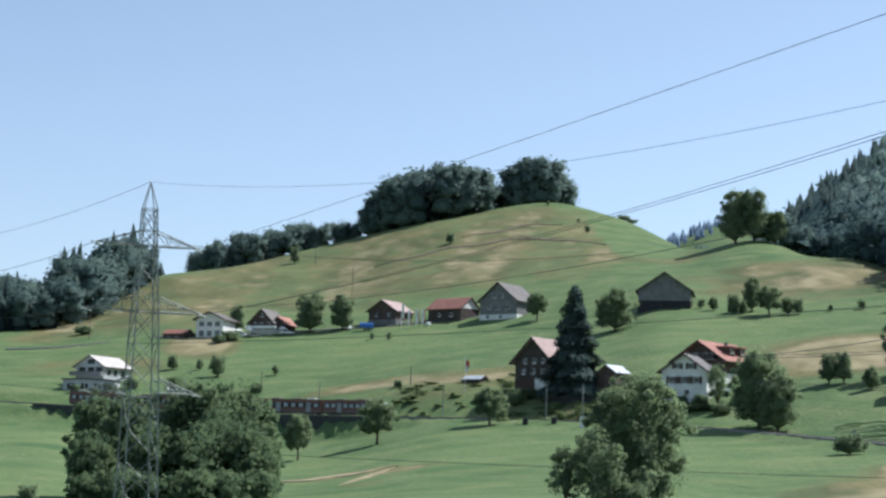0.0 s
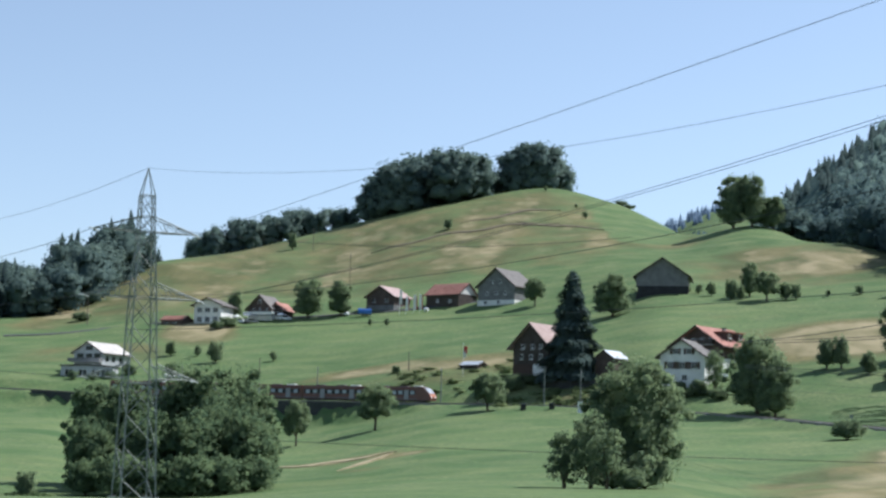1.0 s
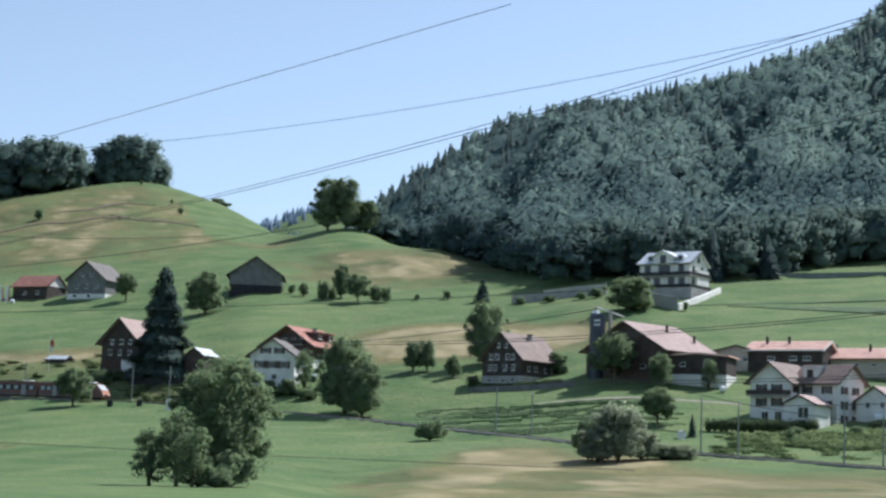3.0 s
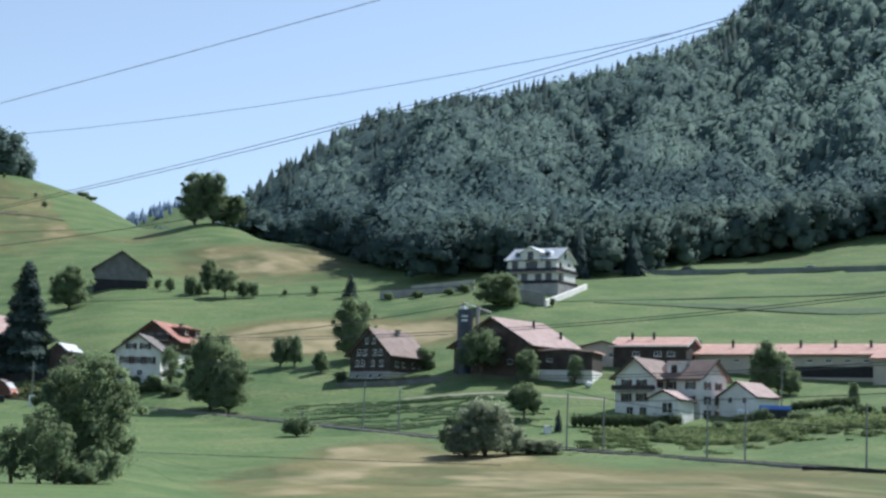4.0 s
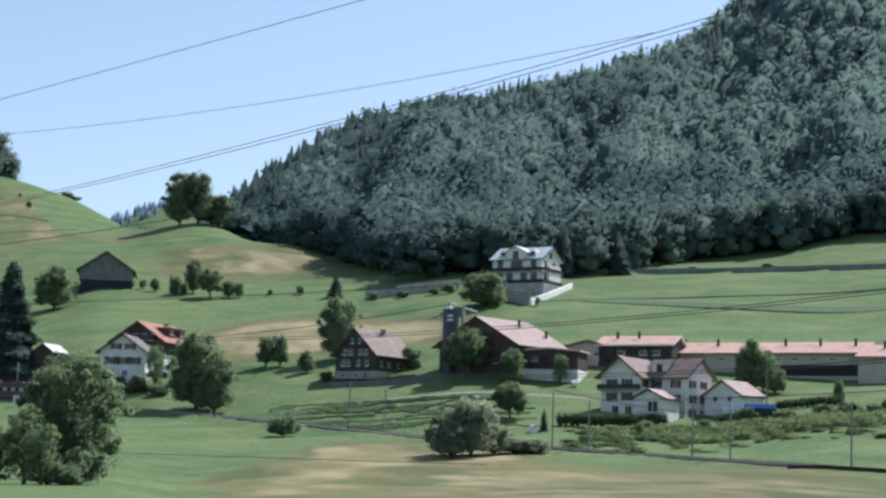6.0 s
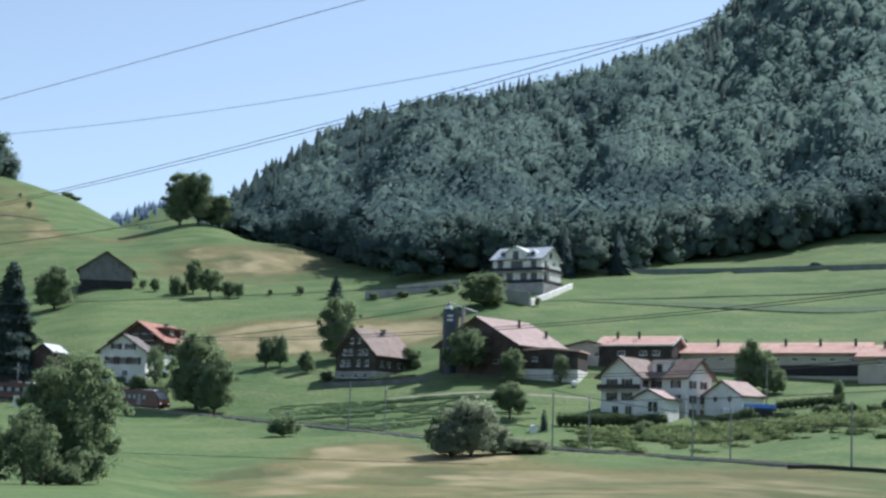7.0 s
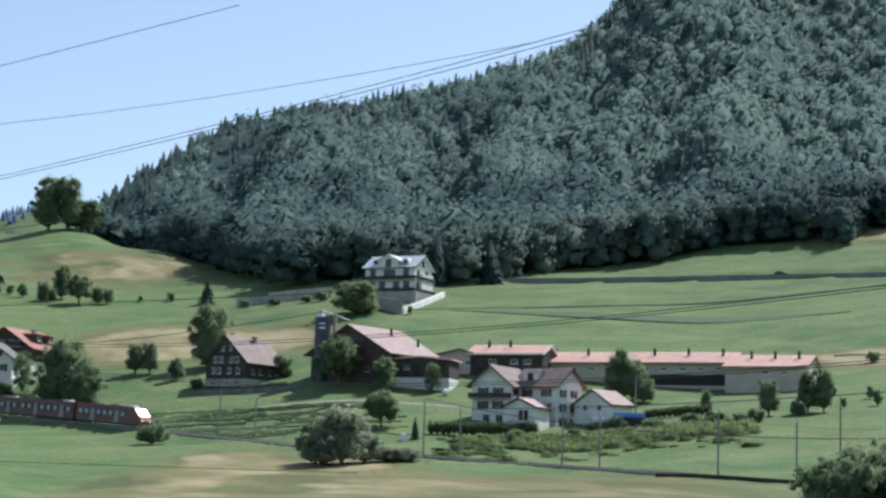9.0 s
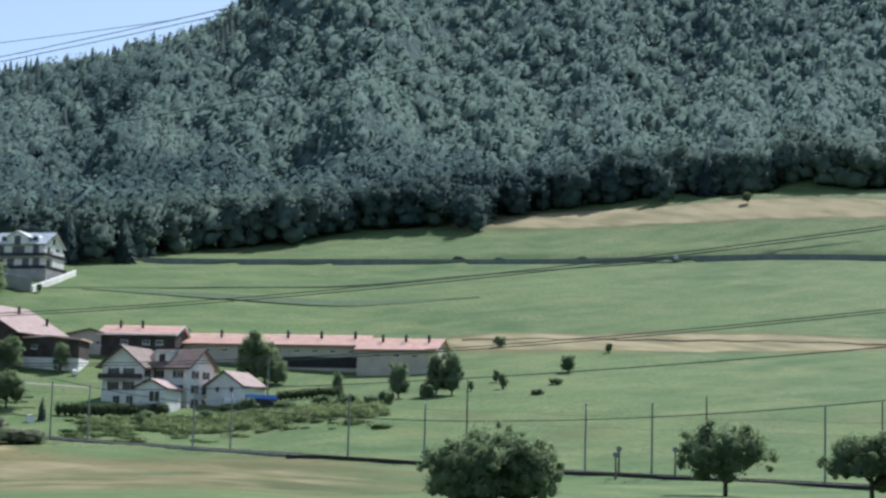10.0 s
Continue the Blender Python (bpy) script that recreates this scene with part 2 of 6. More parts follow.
PROFILES[5.4] = [(0, 0), (60, -0.5), (140, -1.2), (225, -0.9), (405, 14.0), (425, 20.4), (455, 29.2), (545, 49.1), (700, 87.9), (790, 109.0), (860, 124.8), (1150, 84.8), (1800, 154.8), (4500, 20)]
PROFILES[7.1] = [(0, 0), (60, -0.5), (140, -1.2), (220, -0.6), (395, 14.0), (412, 19.8), (450, 30.6), (535, 51.0), (680, 82.6), (770, 100.3), (860, 112.7), (1100, 70), (1600, 150), (2400, 303), (3000, 240), (4500, 0)]
PROFILES[9.9] = [(0, 0), (60, -0.5), (140, -1.2), (205, -2.2), (368, 10.8), (415, 21.4), (455, 32.5), (520, 48.2), (590, 63.7), (680, 88.1), (720, 96.3), (900, 80), (1150, 140), (1500, 160), (2300, 322), (3000, 260), (4500, 0)]
PROFILES[12.4] = [(0, 0), (60, -0.5), (198, -1.8), (350, 9.4), (402, 20.6), (450, 32.9), (510, 47.5), (570, 60.9), (660, 82.3), (800, 88), (1200, 186), (1800, 150), (4500, 0)]
PROFILES[15.1] = [(0, 0), (60, -0.5), (190, -1.4), (332, 8.0), (390, 19.9), (445, 33.3), (500, 46.7), (545, 56.7), (590, 67.8), (800, 95), (1250, 227), (1900, 200), (4500, 0)]
PROFILES[19.7] = [(0, 0), (60, -0.5), (175, -0.8), (302, 5.9), (368, 18.4), (425, 33.0), (475, 46.4), (515, 55.0), (560, 64.1), (800, 115), (1300, 254), (1900, 240), (4500, 0)]
PROFILES[26.0] = [(0, 0), (60, -0.5), (165, -0.1), (270, 4.1), (338, 12.3), (392, 24.3), (450, 38.8), (560, 65.4), (600, 73.3), (800, 120), (1400, 325), (2000, 300), (4500, 0)]
PROFILES[30.1] = [(0, 0), (60, -0.5), (155, -0.5), (248, 3.5), (320, 13.2), (390, 23.6), (470, 42.1), (565, 67.7), (610, 80.1), (800, 135), (1500, 460), (2100, 380), (4500, 0)]
PROFILES[36.3] = [(0, 0), (60, -0.5), (150, -0.0), (232, 2.0), (330, 16.6), (430, 34.5), (500, 52.5), (570, 70.7), (650, 96.6), (850, 145), (1500, 480), (2100, 400), (4500, 0)]
PROFILES[45.2] = [(0, 0), (60, -0.5), (170, 0.5), (215, 1.7), (330, 17.7), (430, 35.7), (500, 53.6), (570, 72.4), (660, 107.2), (850, 145), (1500, 480), (2100, 400), (4500, 0)]
PROFILES[75] = [(0, 0), (60, -0.5), (170, 0.0), (330, 6), (570, 40), (660, 62), (850, 140), (1500, 430), (2100, 380), (4500, 0)]
PROFILES[130] = [(0, 0), (60, -0.5), (170, -3), (400, -6), (900, 20), (1500, 120), (2500, 100), (4500, 0)]

RAIL = [(-40, 640, 24.0), (-12.7, 492, 16.5), (-8.5, 470, 14.9), (-4.1, 453, 14.6), (0.4, 431, 14.3), (3.4, 413, 13.9), (7.1, 393, 12.8),
        (9.9, 368, 11.3), (15.1, 332, 8.3), (19.7, 302, 6.1), (26.0, 270, 4.3), (30.1, 248, 3.4), (36.3, 232, 2.4), (45.2, 214, 1.6), (60, 195, 0.4), (75, 185, -0.5)]
ROAD = [(19.0, 552, 62.0), (21.5, 556, 63.6), (26.0, 561, 65.4), (30.1, 565, 67.3), (36.3, 569, 69.5), (45.2, 572, 72.5), (60, 575, 64.0), (75, 575, 46.0)]
FAR_R = [0, 20, 40, 60, 90, 120]
GRID_R = np.array(FAR_R + list(np.arange(135, 900, 3.0)) + list(np.arange(900, 1600, 20.0)) + [1600, 1700, 1800, 1950, 2100, 2200, 2300, 2400, 2600, 3000, 3600, 4500], float)
GRID_A = np.array(list(np.arange(-180, -40, 10.0)) + list(np.arange(-40, -16, 2.0)) + list(np.arange(-16, 50, 0.25)) + list(np.arange(50, 80, 2.0)) + list(np.arange(80, 181, 10.0)), float)


def glide(xs, ys, q):
    """A smooth curve through points that never overshoots (monotone cubic)."""
    xs, ys, q = np.asarray(xs, float), np.asarray(ys, float), np.asarray(q, float)
    h = np.diff(xs)
    d = np.diff(ys) / h
    m = np.zeros_like(ys)
    same = d[:-1] * d[1:] > 0
    m[1:-1][same] = 2 * d[:-1][same] * d[1:][same] / (d[:-1] + d[1:])[same]
    m[0], m[-1] = d[0], d[-1]
    i = np.clip(np.searchsorted(xs, q) - 1, 0, len(h) - 1)
    u = np.clip((q - xs[i]) / h[i], 0, 1)
    return (ys[i] * (1 + 2 * u) * (1 - u) ** 2 + h[i] * m[i] * u * (1 - u) ** 2 + ys[i + 1] * u * u * (3 - 2 * u) + h[i] * m[i + 1] * u * u * (u - 1))


def bench(table, line, half, slope):
    """Cuts a level bench for a track or road into the hillside."""
    a, r, z = np.array(line, float).T
    inside = (GRID_A >= a[0]) & (GRID_A <= a[-1])
    rr, zz = glide(a, r, GRID_A), glide(a, z, GRID_A)
    gap = np.abs(GRID_R[None, :] - rr[:, None])
    weight = np.clip(1 - (gap - half) / slope, 0, 1)
    weight = weight * weight * (3 - 2 * weight) * inside[:, None]
    return table * (1 - weight) + zz[:, None] * weight


def make_table():
    angles = sorted(PROFILES)
    cols = np.array([glide(*zip(*PROFILES[a]), GRID_R) for a in angles])
    angles = [angles[-1] - 360] + angles + [angles[0] + 360]
    cols = np.vstack([cols[-1:], cols, cols[:1]])
    table = np.array([glide(angles, cols[:, j], GRID_A) for j in range(len(GRID_R))]).T
    a, r = np.meshgrid(GRID_A, GRID_R, indexing="ij")
    steep = np.clip((r - 660) / 120, 0, 1) * np.clip((1150 - r) / 300, 0, 1) * np.clip((a - 12) / 4, 0, 1) * np.clip((75 - a) / 15, 0, 1)
    table = table + steep * (12 * np.sin(a * 0.95 + r * 0.004) + 11 * np.sin(a * 1.7 - r * 0.009 + 1.0) + 7 * np.sin(r * 0.023 + a * 0.9))
    table = bench(table, RAIL, 3.4, 6.0)
    # the land falls away below the railway's retaining wall
    ra, rr, rz = np.array(RAIL, float).T
    drop = np.interp(GRID_A, [-13.0, -11.8, -10.8, -5.6, -4.6, -2.3], [0, 2.5, 4.4, 4.8, 4.6, 0])
    gap = glide(ra, rr, GRID_A)[:, None] - GRID_R[None, :]
    foot = np.clip((26 - gap) / 20, 0, 1) * (gap > 4.2)
    table = table - foot * np.clip(table - (glide(ra, rz, GRID_A) - drop)[:, None], 0, 9) * (drop > 0)[:, None]
    table = bench(table, ROAD, 3.4, 4.0)
    # and below the upper road's wall
    ra, rr, rz = np.array(ROAD, float).T
    drop = np.interp(GRID_A, [22.0, 24.5, 60.0, 70.0], [0, 1.7, 2.0, 0])
    gap = glide(ra, rr, GRID_A)[:, None] - GRID_R[None, :]
    foot = np.clip((22 - gap) / 16, 0, 1) * (gap > 3.9)
    return table - foot * np.clip(table - (glide(ra, rz, GRID_A) - drop)[:, None], 0, 4) * (drop > 0)[:, None]


TABLE = make_table()


def ground(x, y):
    """The height of the land at x, y."""
    a, r = math.degrees(math.atan2(x, y)), math.hypot(x, y)
    i = min(max(int(np.searchsorted(GRID_A, a)) - 1, 0), len(GRID_A) - 2)
    j = min(max(int(np.searchsorted(GRID_R, r)) - 1, 0), len(GRID_R) - 2)
    u = (a - GRID_A[i]) / (GRID_A[i + 1] - GRID_A[i])
    v = min((r - GRID_R[j]) / (GRID_R[j + 1] - GRID_R[j]), 1.0)
    return float((TABLE[i, j] * (1 - u) + TABLE[i + 1, j] * u) * (1 - v) + (TABLE[i, j + 1] * (1 - u) + TABLE[i + 1, j + 1] * u) * v)


def spot(az, r, dz=0.0):
    """A place on the land: degrees to the right of north (the y axis), metres away."""
    x, y = r * math.sin(radians(az)), r * math.cos(radians(az))
    return Vector((x, y, ground(x, y) + dz))


def on_line(line, az, dz=0.0):
    """A place on the railway or the road."""
    a, r, z = zip(*line)
    q = float(glide(a, r, az))
    return Vector((q * math.sin(radians(az)), q * math.cos(radians(az)), float(glide(a, z, az)) + dz))

# ---- the ground: one sheet to the horizon ----
# dry and mown ground: bearing, distance, half-widths (degrees, metres), strength
DRY = [(23.5, 205, 11.5, 58, 1.02), (17.0, 255, 5.0, 34, 0.95), (27.5, 215, 6.0, 40, 0.95), (0.0, 735, 9.0, 90, 0.8), (-9.0, 690, 4.0, 70, 0.8), (11.5, 600, 4.0, 50, 0.8)]
DRY += [(16.8, 276, 4.2, 15, 1.3), (13.6, 282, 1.8, 14, 0.9), (19.9, 240, 4.0, 14, 1.2), (15.5, 235, 3.2, 13, 0.6), (11.2, 248, 1.5, 10, 1.0), (12.0, 262, 1.6, 9, 0.8), (24.5, 228, 4.2, 22, 1.1), (22.5, 208, 6.0, 12, 1.0), (28.0, 205, 5.5, 24, 0.7), (32.0, 195, 5.0, 24, 0.7), (20.0, 190, 9.0, 10, 0.6), (13.2, 452, 3.6, 26, 1.5)]
DRY += [(15.8, 446, 2.8, 20, 1.4), (17.8, 436, 1.2, 12, 0.7), (1.5, 720, 5.0, 45, 0.85), (4.0, 790, 2.6, 40, 0.95), (6.5, 690, 2.5, 25, 0.6), (-2.2, 690, 3.0, 30, 0.75), (-8.2, 740, 3.0, 32, 0.7), (-12.0, 640, 1.6, 24, 0.7), (-5.0, 815, 1.4, 12, 0.9), (-9.5, 545, 1.1, 22, 0.6), (-7.6, 582, 1.3, 28, 1.25), (-11.6, 668, 1.2, 24, 1.1), (-11.7, 560, 2.2, 20, 0.5)]
DRY += [(12.2, 600, 2.8, 30, 1.0), (10.5, 625, 2.0, 22, 0.9), (13.0, 565, 1.5, 12, 0.5), (-3.2, 347, 2.2, 5, 1.35), (-1.2, 338, 1.3, 6, 1.2), (-2.3, 318, 0.9, 6, 0.8), (0.2, 460, 4.0, 12, 0.5), (3.0, 428, 2.5, 10, 0.6), (-2.0, 482, 2.6, 8, 0.9), (-12.8, 268, 1.0, 9, 0.7), (42.0, 632, 10.0, 17, 1.6), (37.5, 642, 3.0, 10, 1.4)]
DRY += [(1.0, 470, 2.6, 11, 1.0), (-1.0, 478, 1.6, 8, 0.9), (4.6, 418, 1.2, 8, 0.8)]
DRY += [(15.2, 285, 2.5, 30, 1.3), (13.6, 258, 2.5, 34, 1.2), (12.9, 222, 3.0, 25, 1.05), (18.4, 276, 2.4, 20, 1.3), (15.5, 215, 5.0, 18, 0.9)]
DRY += [(41.0, 422, 9.0, 17, 1.7), (36.0, 430, 3.0, 12, 1.4), (28.0, 592, 2.4, 8, 0.5), (44, 300, 4, 20, 0.35), (36, 300, 5, 25, 0.2), (24.5, 318, 3.0, 7, 0.45), (29.0, 310, 3.0, 9, 0.5)]


def dryness(az, r):
    v = np.zeros_like(az)
    for a, q, wa, wr, s in DRY:
        s = s * 1.2 if q > 400 else s
        d = np.sqrt(((az - a) / wa) ** 2 + ((r - q) / wr) ** 2)
        v = np.maximum(v, s * np.clip((1.25 - d) / 0.7, 0, 1))
    # mown strips that climb the round hill slantwise, and the greener parcel on its right flank
    u = az - 0.0103 * (r - 700)
    hill = np.clip((r - 640) / 25, 0, 1) * np.clip((850 - r) / 20, 0, 1) * np.clip((az + 9) / 2, 0, 1) * np.clip((6.5 - az) / 1, 0, 1)
    strips = np.clip(0.5 + 0.5 * np.sin(u * 1.5) + 0.3 * np.sin(u * 3.7 + 1.0), 0, 1)
    v = v * (1 - 0.6 * hill) + hill * (0.38 + 0.3 * strips)
    parcel = np.clip((az - 4.68 + 0.0078 * (r - 800)) / 0.12, 0, 1) * np.clip((r - 690) / 10, 0, 1) * np.clip((8.0 - az) / 0.5, 0, 1)
    return v * (1 - parcel)


def make_ground():
    na, nr = len(GRID_A), len(GRID_R)
    a, r = np.meshgrid(np.radians(GRID_A), GRID_R, indexing="ij")
    z = TABLE.copy()
    wob = 0.22 * np.sin(r * 0.11 + 9 * a) * np.sin(r * 0.031 + a * 31) + 0.12 * np.sin(r * 0.27 - 40 * a)
    z += wob * np.clip((r - 135) / 60, 0, 1) * np.clip((900 - r) / 100, 0, 1) * 0.6
    v = np.stack([r * np.sin(a), r * np.cos(a), z], -1).reshape(-1, 3)
    i, j = np.meshgrid(np.arange(na - 1), np.arange(nr - 1), indexing="ij")
    k = (i * nr + j).ravel()
    f = np.stack([k, k + 1, k + nr + 1, k + nr], -1)
    ob = raw("ground", v, f, meadow())
    me = ob.data
    me.attributes.new("dry", "FLOAT", "POINT").data.foreach_set("value", dryness(np.degrees(a), r).ravel().astype(np.float32))
    me.polygons.foreach_set("use_smooth", [True] * len(me.polygons))
    tagged(ob, "green hillside meadow with sun-dried, mown straw-coloured patches", "meadow", kind="structure")
    return ob


def meadow():
    m = bpy.data.materials.new("meadow_grass")
    m.use_nodes = True
    n, link = m.node_tree.nodes, m.node_tree.links.new
    b = n["Principled BSDF"]
    b.inputs["Roughness"].default_value, b.inputs["Specular IOR Level"].default_value = 0.9, 0.1
    co = n.new("ShaderNodeTexCoord")

    def tone(scale, detail, stretch=(1, 1, 1)):
        mp, t = n.new("ShaderNodeMapping"), n.new("ShaderNodeTexNoise")
        mp.inputs["Scale"].default_value = stretch
        t.inputs["Scale"].default_value, t.inputs["Detail"].default_value = scale, detail
        link(co.outputs["Object"], mp.inputs[0])
        link(mp.outputs[0], t.inputs["Vector"])
        return t.outputs["Fac"]

    def mixed(fac, a, b_):
        x = n.new("ShaderNodeMix")
        x.data_type = "RGBA"
        link(fac, x.inputs["Factor"])
        for s, c in ((x.inputs[6], a), (x.inputs[7], b_)):
            if isinstance(c, tuple):
                s.default_value = (*c, 1)
            else:
                link(c, s)
        return x.outputs[2]

    def ramp(fac, lo, hi):
        x = n.new("ShaderNodeMapRange")
        x.inputs["From Min"].default_value, x.inputs["From Max"].default_value = lo, hi
        link(fac, x.inputs["Value"])
        return x.outputs[0]

    grass = mixed(ramp(tone(0.018, 5), 0.35, 0.65), (0.074, 0.134, 0.046), (0.136, 0.198, 0.074))
    grass = mixed(ramp(tone(0.09, 5, (1, 1, 3)), 0.42, 0.72), grass, (0.195, 0.230, 0.100))
    grass = mixed(ramp(tone(1.2, 6), 0.35, 0.75), grass, (0.062, 0.104, 0.046))
    grass = mixed(ramp(tone(0.12, 6, (0.3, 1, 1)), 0.45, 0.9), grass, (0.170, 0.208, 0.084))
    grass = mixed(ramp(tone(0.30, 6, (0.2, 1, 1)), 0.55, 1.0), grass, (0.086, 0.136, 0.050))
    straw = mixed(ramp(tone(0.06, 5, (1, 0.35, 1)), 0.38, 0.62), (0.082, 0.100, 0.038), (0.195, 0.172, 0.076))
    straw = mixed(ramp(tone(0.9, 6), 0.4, 0.75), straw, (0.105, 0.105, 0.052))
    at = n.new("ShaderNodeAttribute")
    at.attribute_name = "dry"
    bare = n.new("ShaderNodeMath")
    bare.operation = "MULTIPLY_ADD"
    link(tone(0.09, 7, (1, 0.5, 2)), bare.inputs[0])
    bare.inputs[1].default_value = 1.6
    link(at.outputs["Fac"], bare.inputs[2])
    straw = mixed(ramp(bare.outputs[0], 1.72, 2.1), straw, mixed(ramp(tone(0.12, 6, (1, 0.4, 1)), 0.38, 0.66), (0.325, 0.275, 0.158), (0.180, 0.162, 0.080)))
    edge = n.new("ShaderNodeMath")
    edge.operation = "MULTIPLY_ADD"
    link(tone(0.06, 8, (1, 1, 2)), edge.inputs[0])
    edge.inputs[1].default_value = 1.9
    link(at.outputs["Fac"], edge.inputs[2])
    link(mixed(ramp(edge.outputs[0], 1.2, 1.95), grass, straw), b.inputs["Base Color"])
    u = n.new("ShaderNodeBump")
    u.inputs["Strength"].default_value, u.inputs["Distance"].default_value = 0.6, 0.35
    link(tone(0.7, 8), u.inputs["Height"])
    link(u.outputs[0], b.inputs["Normal"])
    return m


make_ground()

# ---- houses and barns ----
def facing(az, r, turn, dz=-1.7):
    """A place on the land, with its front (-y) to the viewer, turned to its right by turn degrees."""
    return Matrix.Translation(spot(az, r, dz)) @ pose(0, 0, 0, 0, 0, -az + turn)


def roof_slabs(e, w, d, h, rise, over, eave, thick, tile, y0=None, y1=None, rim="dark_wood"):
    """Two pitched slabs over the ridge along y, each with its own eaves board."""
    y0, y1 = (-d / 2 - over if y0 is None else y0), (d / 2 + over if y1 is None else y1)
    half = w / 2 + eave
    drop = rise / (w / 2)
    for side in (-1, 1):
        bm = bmesh.new()
        zr, ze = h + rise, h + rise - drop * half
        prism(bm, [(0, zr), (side * half, ze), (side * half, ze + thick), (0, zr + thick)], y0, y1)
        slab = part("roof", bm, tile, e)
        n = max(4, int(half / 0.45))
        bm = bmesh.new()
        for i in range(n):
            x, z = side * half * (i + 1) / n, zr + (ze - zr) * (i + 1) / n + thick
            x0 = side * half * (i + 0.45) / n
            box(bm, min(x, x0), max(x, x0), y0 + 0.05, y1 - 0.05, z - 0.04, z + 0.045)
        part("tile_course", bm, tile, slab)
        bm = bmesh.new()
        for y in (y0, y1):
            prism(bm, [(0, zr - 0.12), (side * half, ze - 0.12), (side * half, ze + thick), (0, zr + thick)], y - 0.04, y + 0.04)
        box(bm, min(side * half, side * (half + 0.1)), max(side * half, side * (half + 0.1)), y0, y1, ze - 0.06, ze + thick * 0.8)
        part("bargeboard", bm, rim, slab)


def window(e, x, z, w, h, y, side="front", shutters=None, frame_mat="frame"):
    """A window on the front (-y), or on the right (+x) or left wall: frame, pane, sill, and shutters if named."""
    def put(u0, u1, v0, v1, p0, p1):
        if side == "front":
            return boxed(u0, u1, y - p1, y - p0, v0, v1)
        if side == "right":
            return boxed(y + p0, y + p1, u0, u1, v0, v1)
        return boxed(y - p1, y - p0, u0, u1, v0, v1)

    f = part("window", put(x - w / 2, x + w / 2, z, z + h, -0.02, 0.05), frame_mat, e)
    for k in (-1, 1):
        c = x + k * w * 0.235
        part("pane", put(c - w * 0.205, c + w * 0.205, z + 0.07, z + h - 0.07, 0.053, 0.062), "window", f)
    part("sill", put(x - w / 2 - 0.08, x + w / 2 + 0.08, z - 0.09, z - 0.005, 0.0, 0.14), frame_mat, f)
    if shutters:
        for k in (-1, 1):
            c = x + k * w * 0.78
            part("shutter", put(c - w * 0.26, c + w * 0.26, z - 0.03, z + h + 0.03, 0.02, 0.08), shutters, f)


def gable_house(label, m, w, d, h, rise, wall, tile, over=0.8, eave=0.8, base=None, base_h=0.0, windows=(), chimney=(), name="house", category="house", gable=None, rim="dark_wood", sunk=3.0, vent=False, frames="frame"):
    """A house with its gable front to -y: walls, plinth, roof, windows (side, across, up, w, h, shutters), chimneys (across, along)."""
    e = thing(name, label, category, m)
    low = base_h
    part("wall", prism(bmesh.new(), [(-w / 2, low if base else -sunk), (w / 2, low if base else -sunk), (w / 2, h), (0, h + rise), (-w / 2, h)], -d / 2, d / 2), wall, e)
    if base:
        part("plinth", boxed(-w / 2 - 0.05, w / 2 + 0.05, -d / 2 - 0.05, d / 2 + 0.05, -sunk, base_h), base, e)
    if gable:
        part("gable_boards", prism(bmesh.new(), [(-w / 2 + 0.1, h), (w / 2 - 0.1, h), (0, h + rise - 0.15)], -d / 2 - 0.06, -d / 2 - 0.004), gable, e)
    roof_slabs(e, w, d, h, rise, over, eave, 0.22, tile, rim=rim)
    for side, u, z, ww, hh, sh in windows:
        y = {"front": -d / 2, "right": w / 2, "left": -w / 2}[side]
        lift = 0.06 if (base and z < base_h) or (gable and z > h) else 0.0
        window(e, u, z, ww, hh, y - lift if side != "right" else y + lift, side, sh, frames)
    for x, y in chimney:
        zt = h + rise * (1 - abs(x) / (w / 2))
        if vent:
            c = part("vent", rod(bmesh.new(), (x, y, zt - 0.5), (x, y, zt + 1.5), 0.3, None, 10), "black", e)
            part("cowl", rod(bmesh.new(), (x, y, zt + 1.5), (x, y, zt + 1.8), 0.42, 0.2, 10), "black", c)
            continue
        c = part("chimney", boxed(x - 0.4, x + 0.4, y - 0.4, y + 0.4, zt - 0.6, zt + 1.2), "concrete", e)
        part("cowl", boxed(x - 0.5, x + 0.5, y - 0.5, y + 0.5, zt + 1.25, zt + 1.45), "black", c)
    return e


def row(side, us, z, w, h, sh=None):
    return [(side, u, z, w, h, sh) for u in us]


# the timber farmhouse with a brown tiled roof
gable_house("dark timber farmhouse with pale plinth and brown tiled roof", facing(15.55, 399, -38), 11.0, 13.0, 6.0, 5.2, "dark_wood", "tile_brown", 0.9, 1.0, "stone_wall", 1.9,
            row("front", (-3.4, -1.9, 0.9, 3.2), 3.0, 1.0, 1.35) + row("front", (-3.0, -1.4, 1.4, 2.9), 5.4, 1.0, 1.3) + row("front", (-1.0, 1.0), 8.0, 0.8, 1.1) + row("front", (-3.2, 0.4, 3.0), 0.5, 0.9, 0.8) + row("right", (-4, -1.5, 2, 4.5), 3.0, 1.0, 1.2), [(1.2, 1.5)])
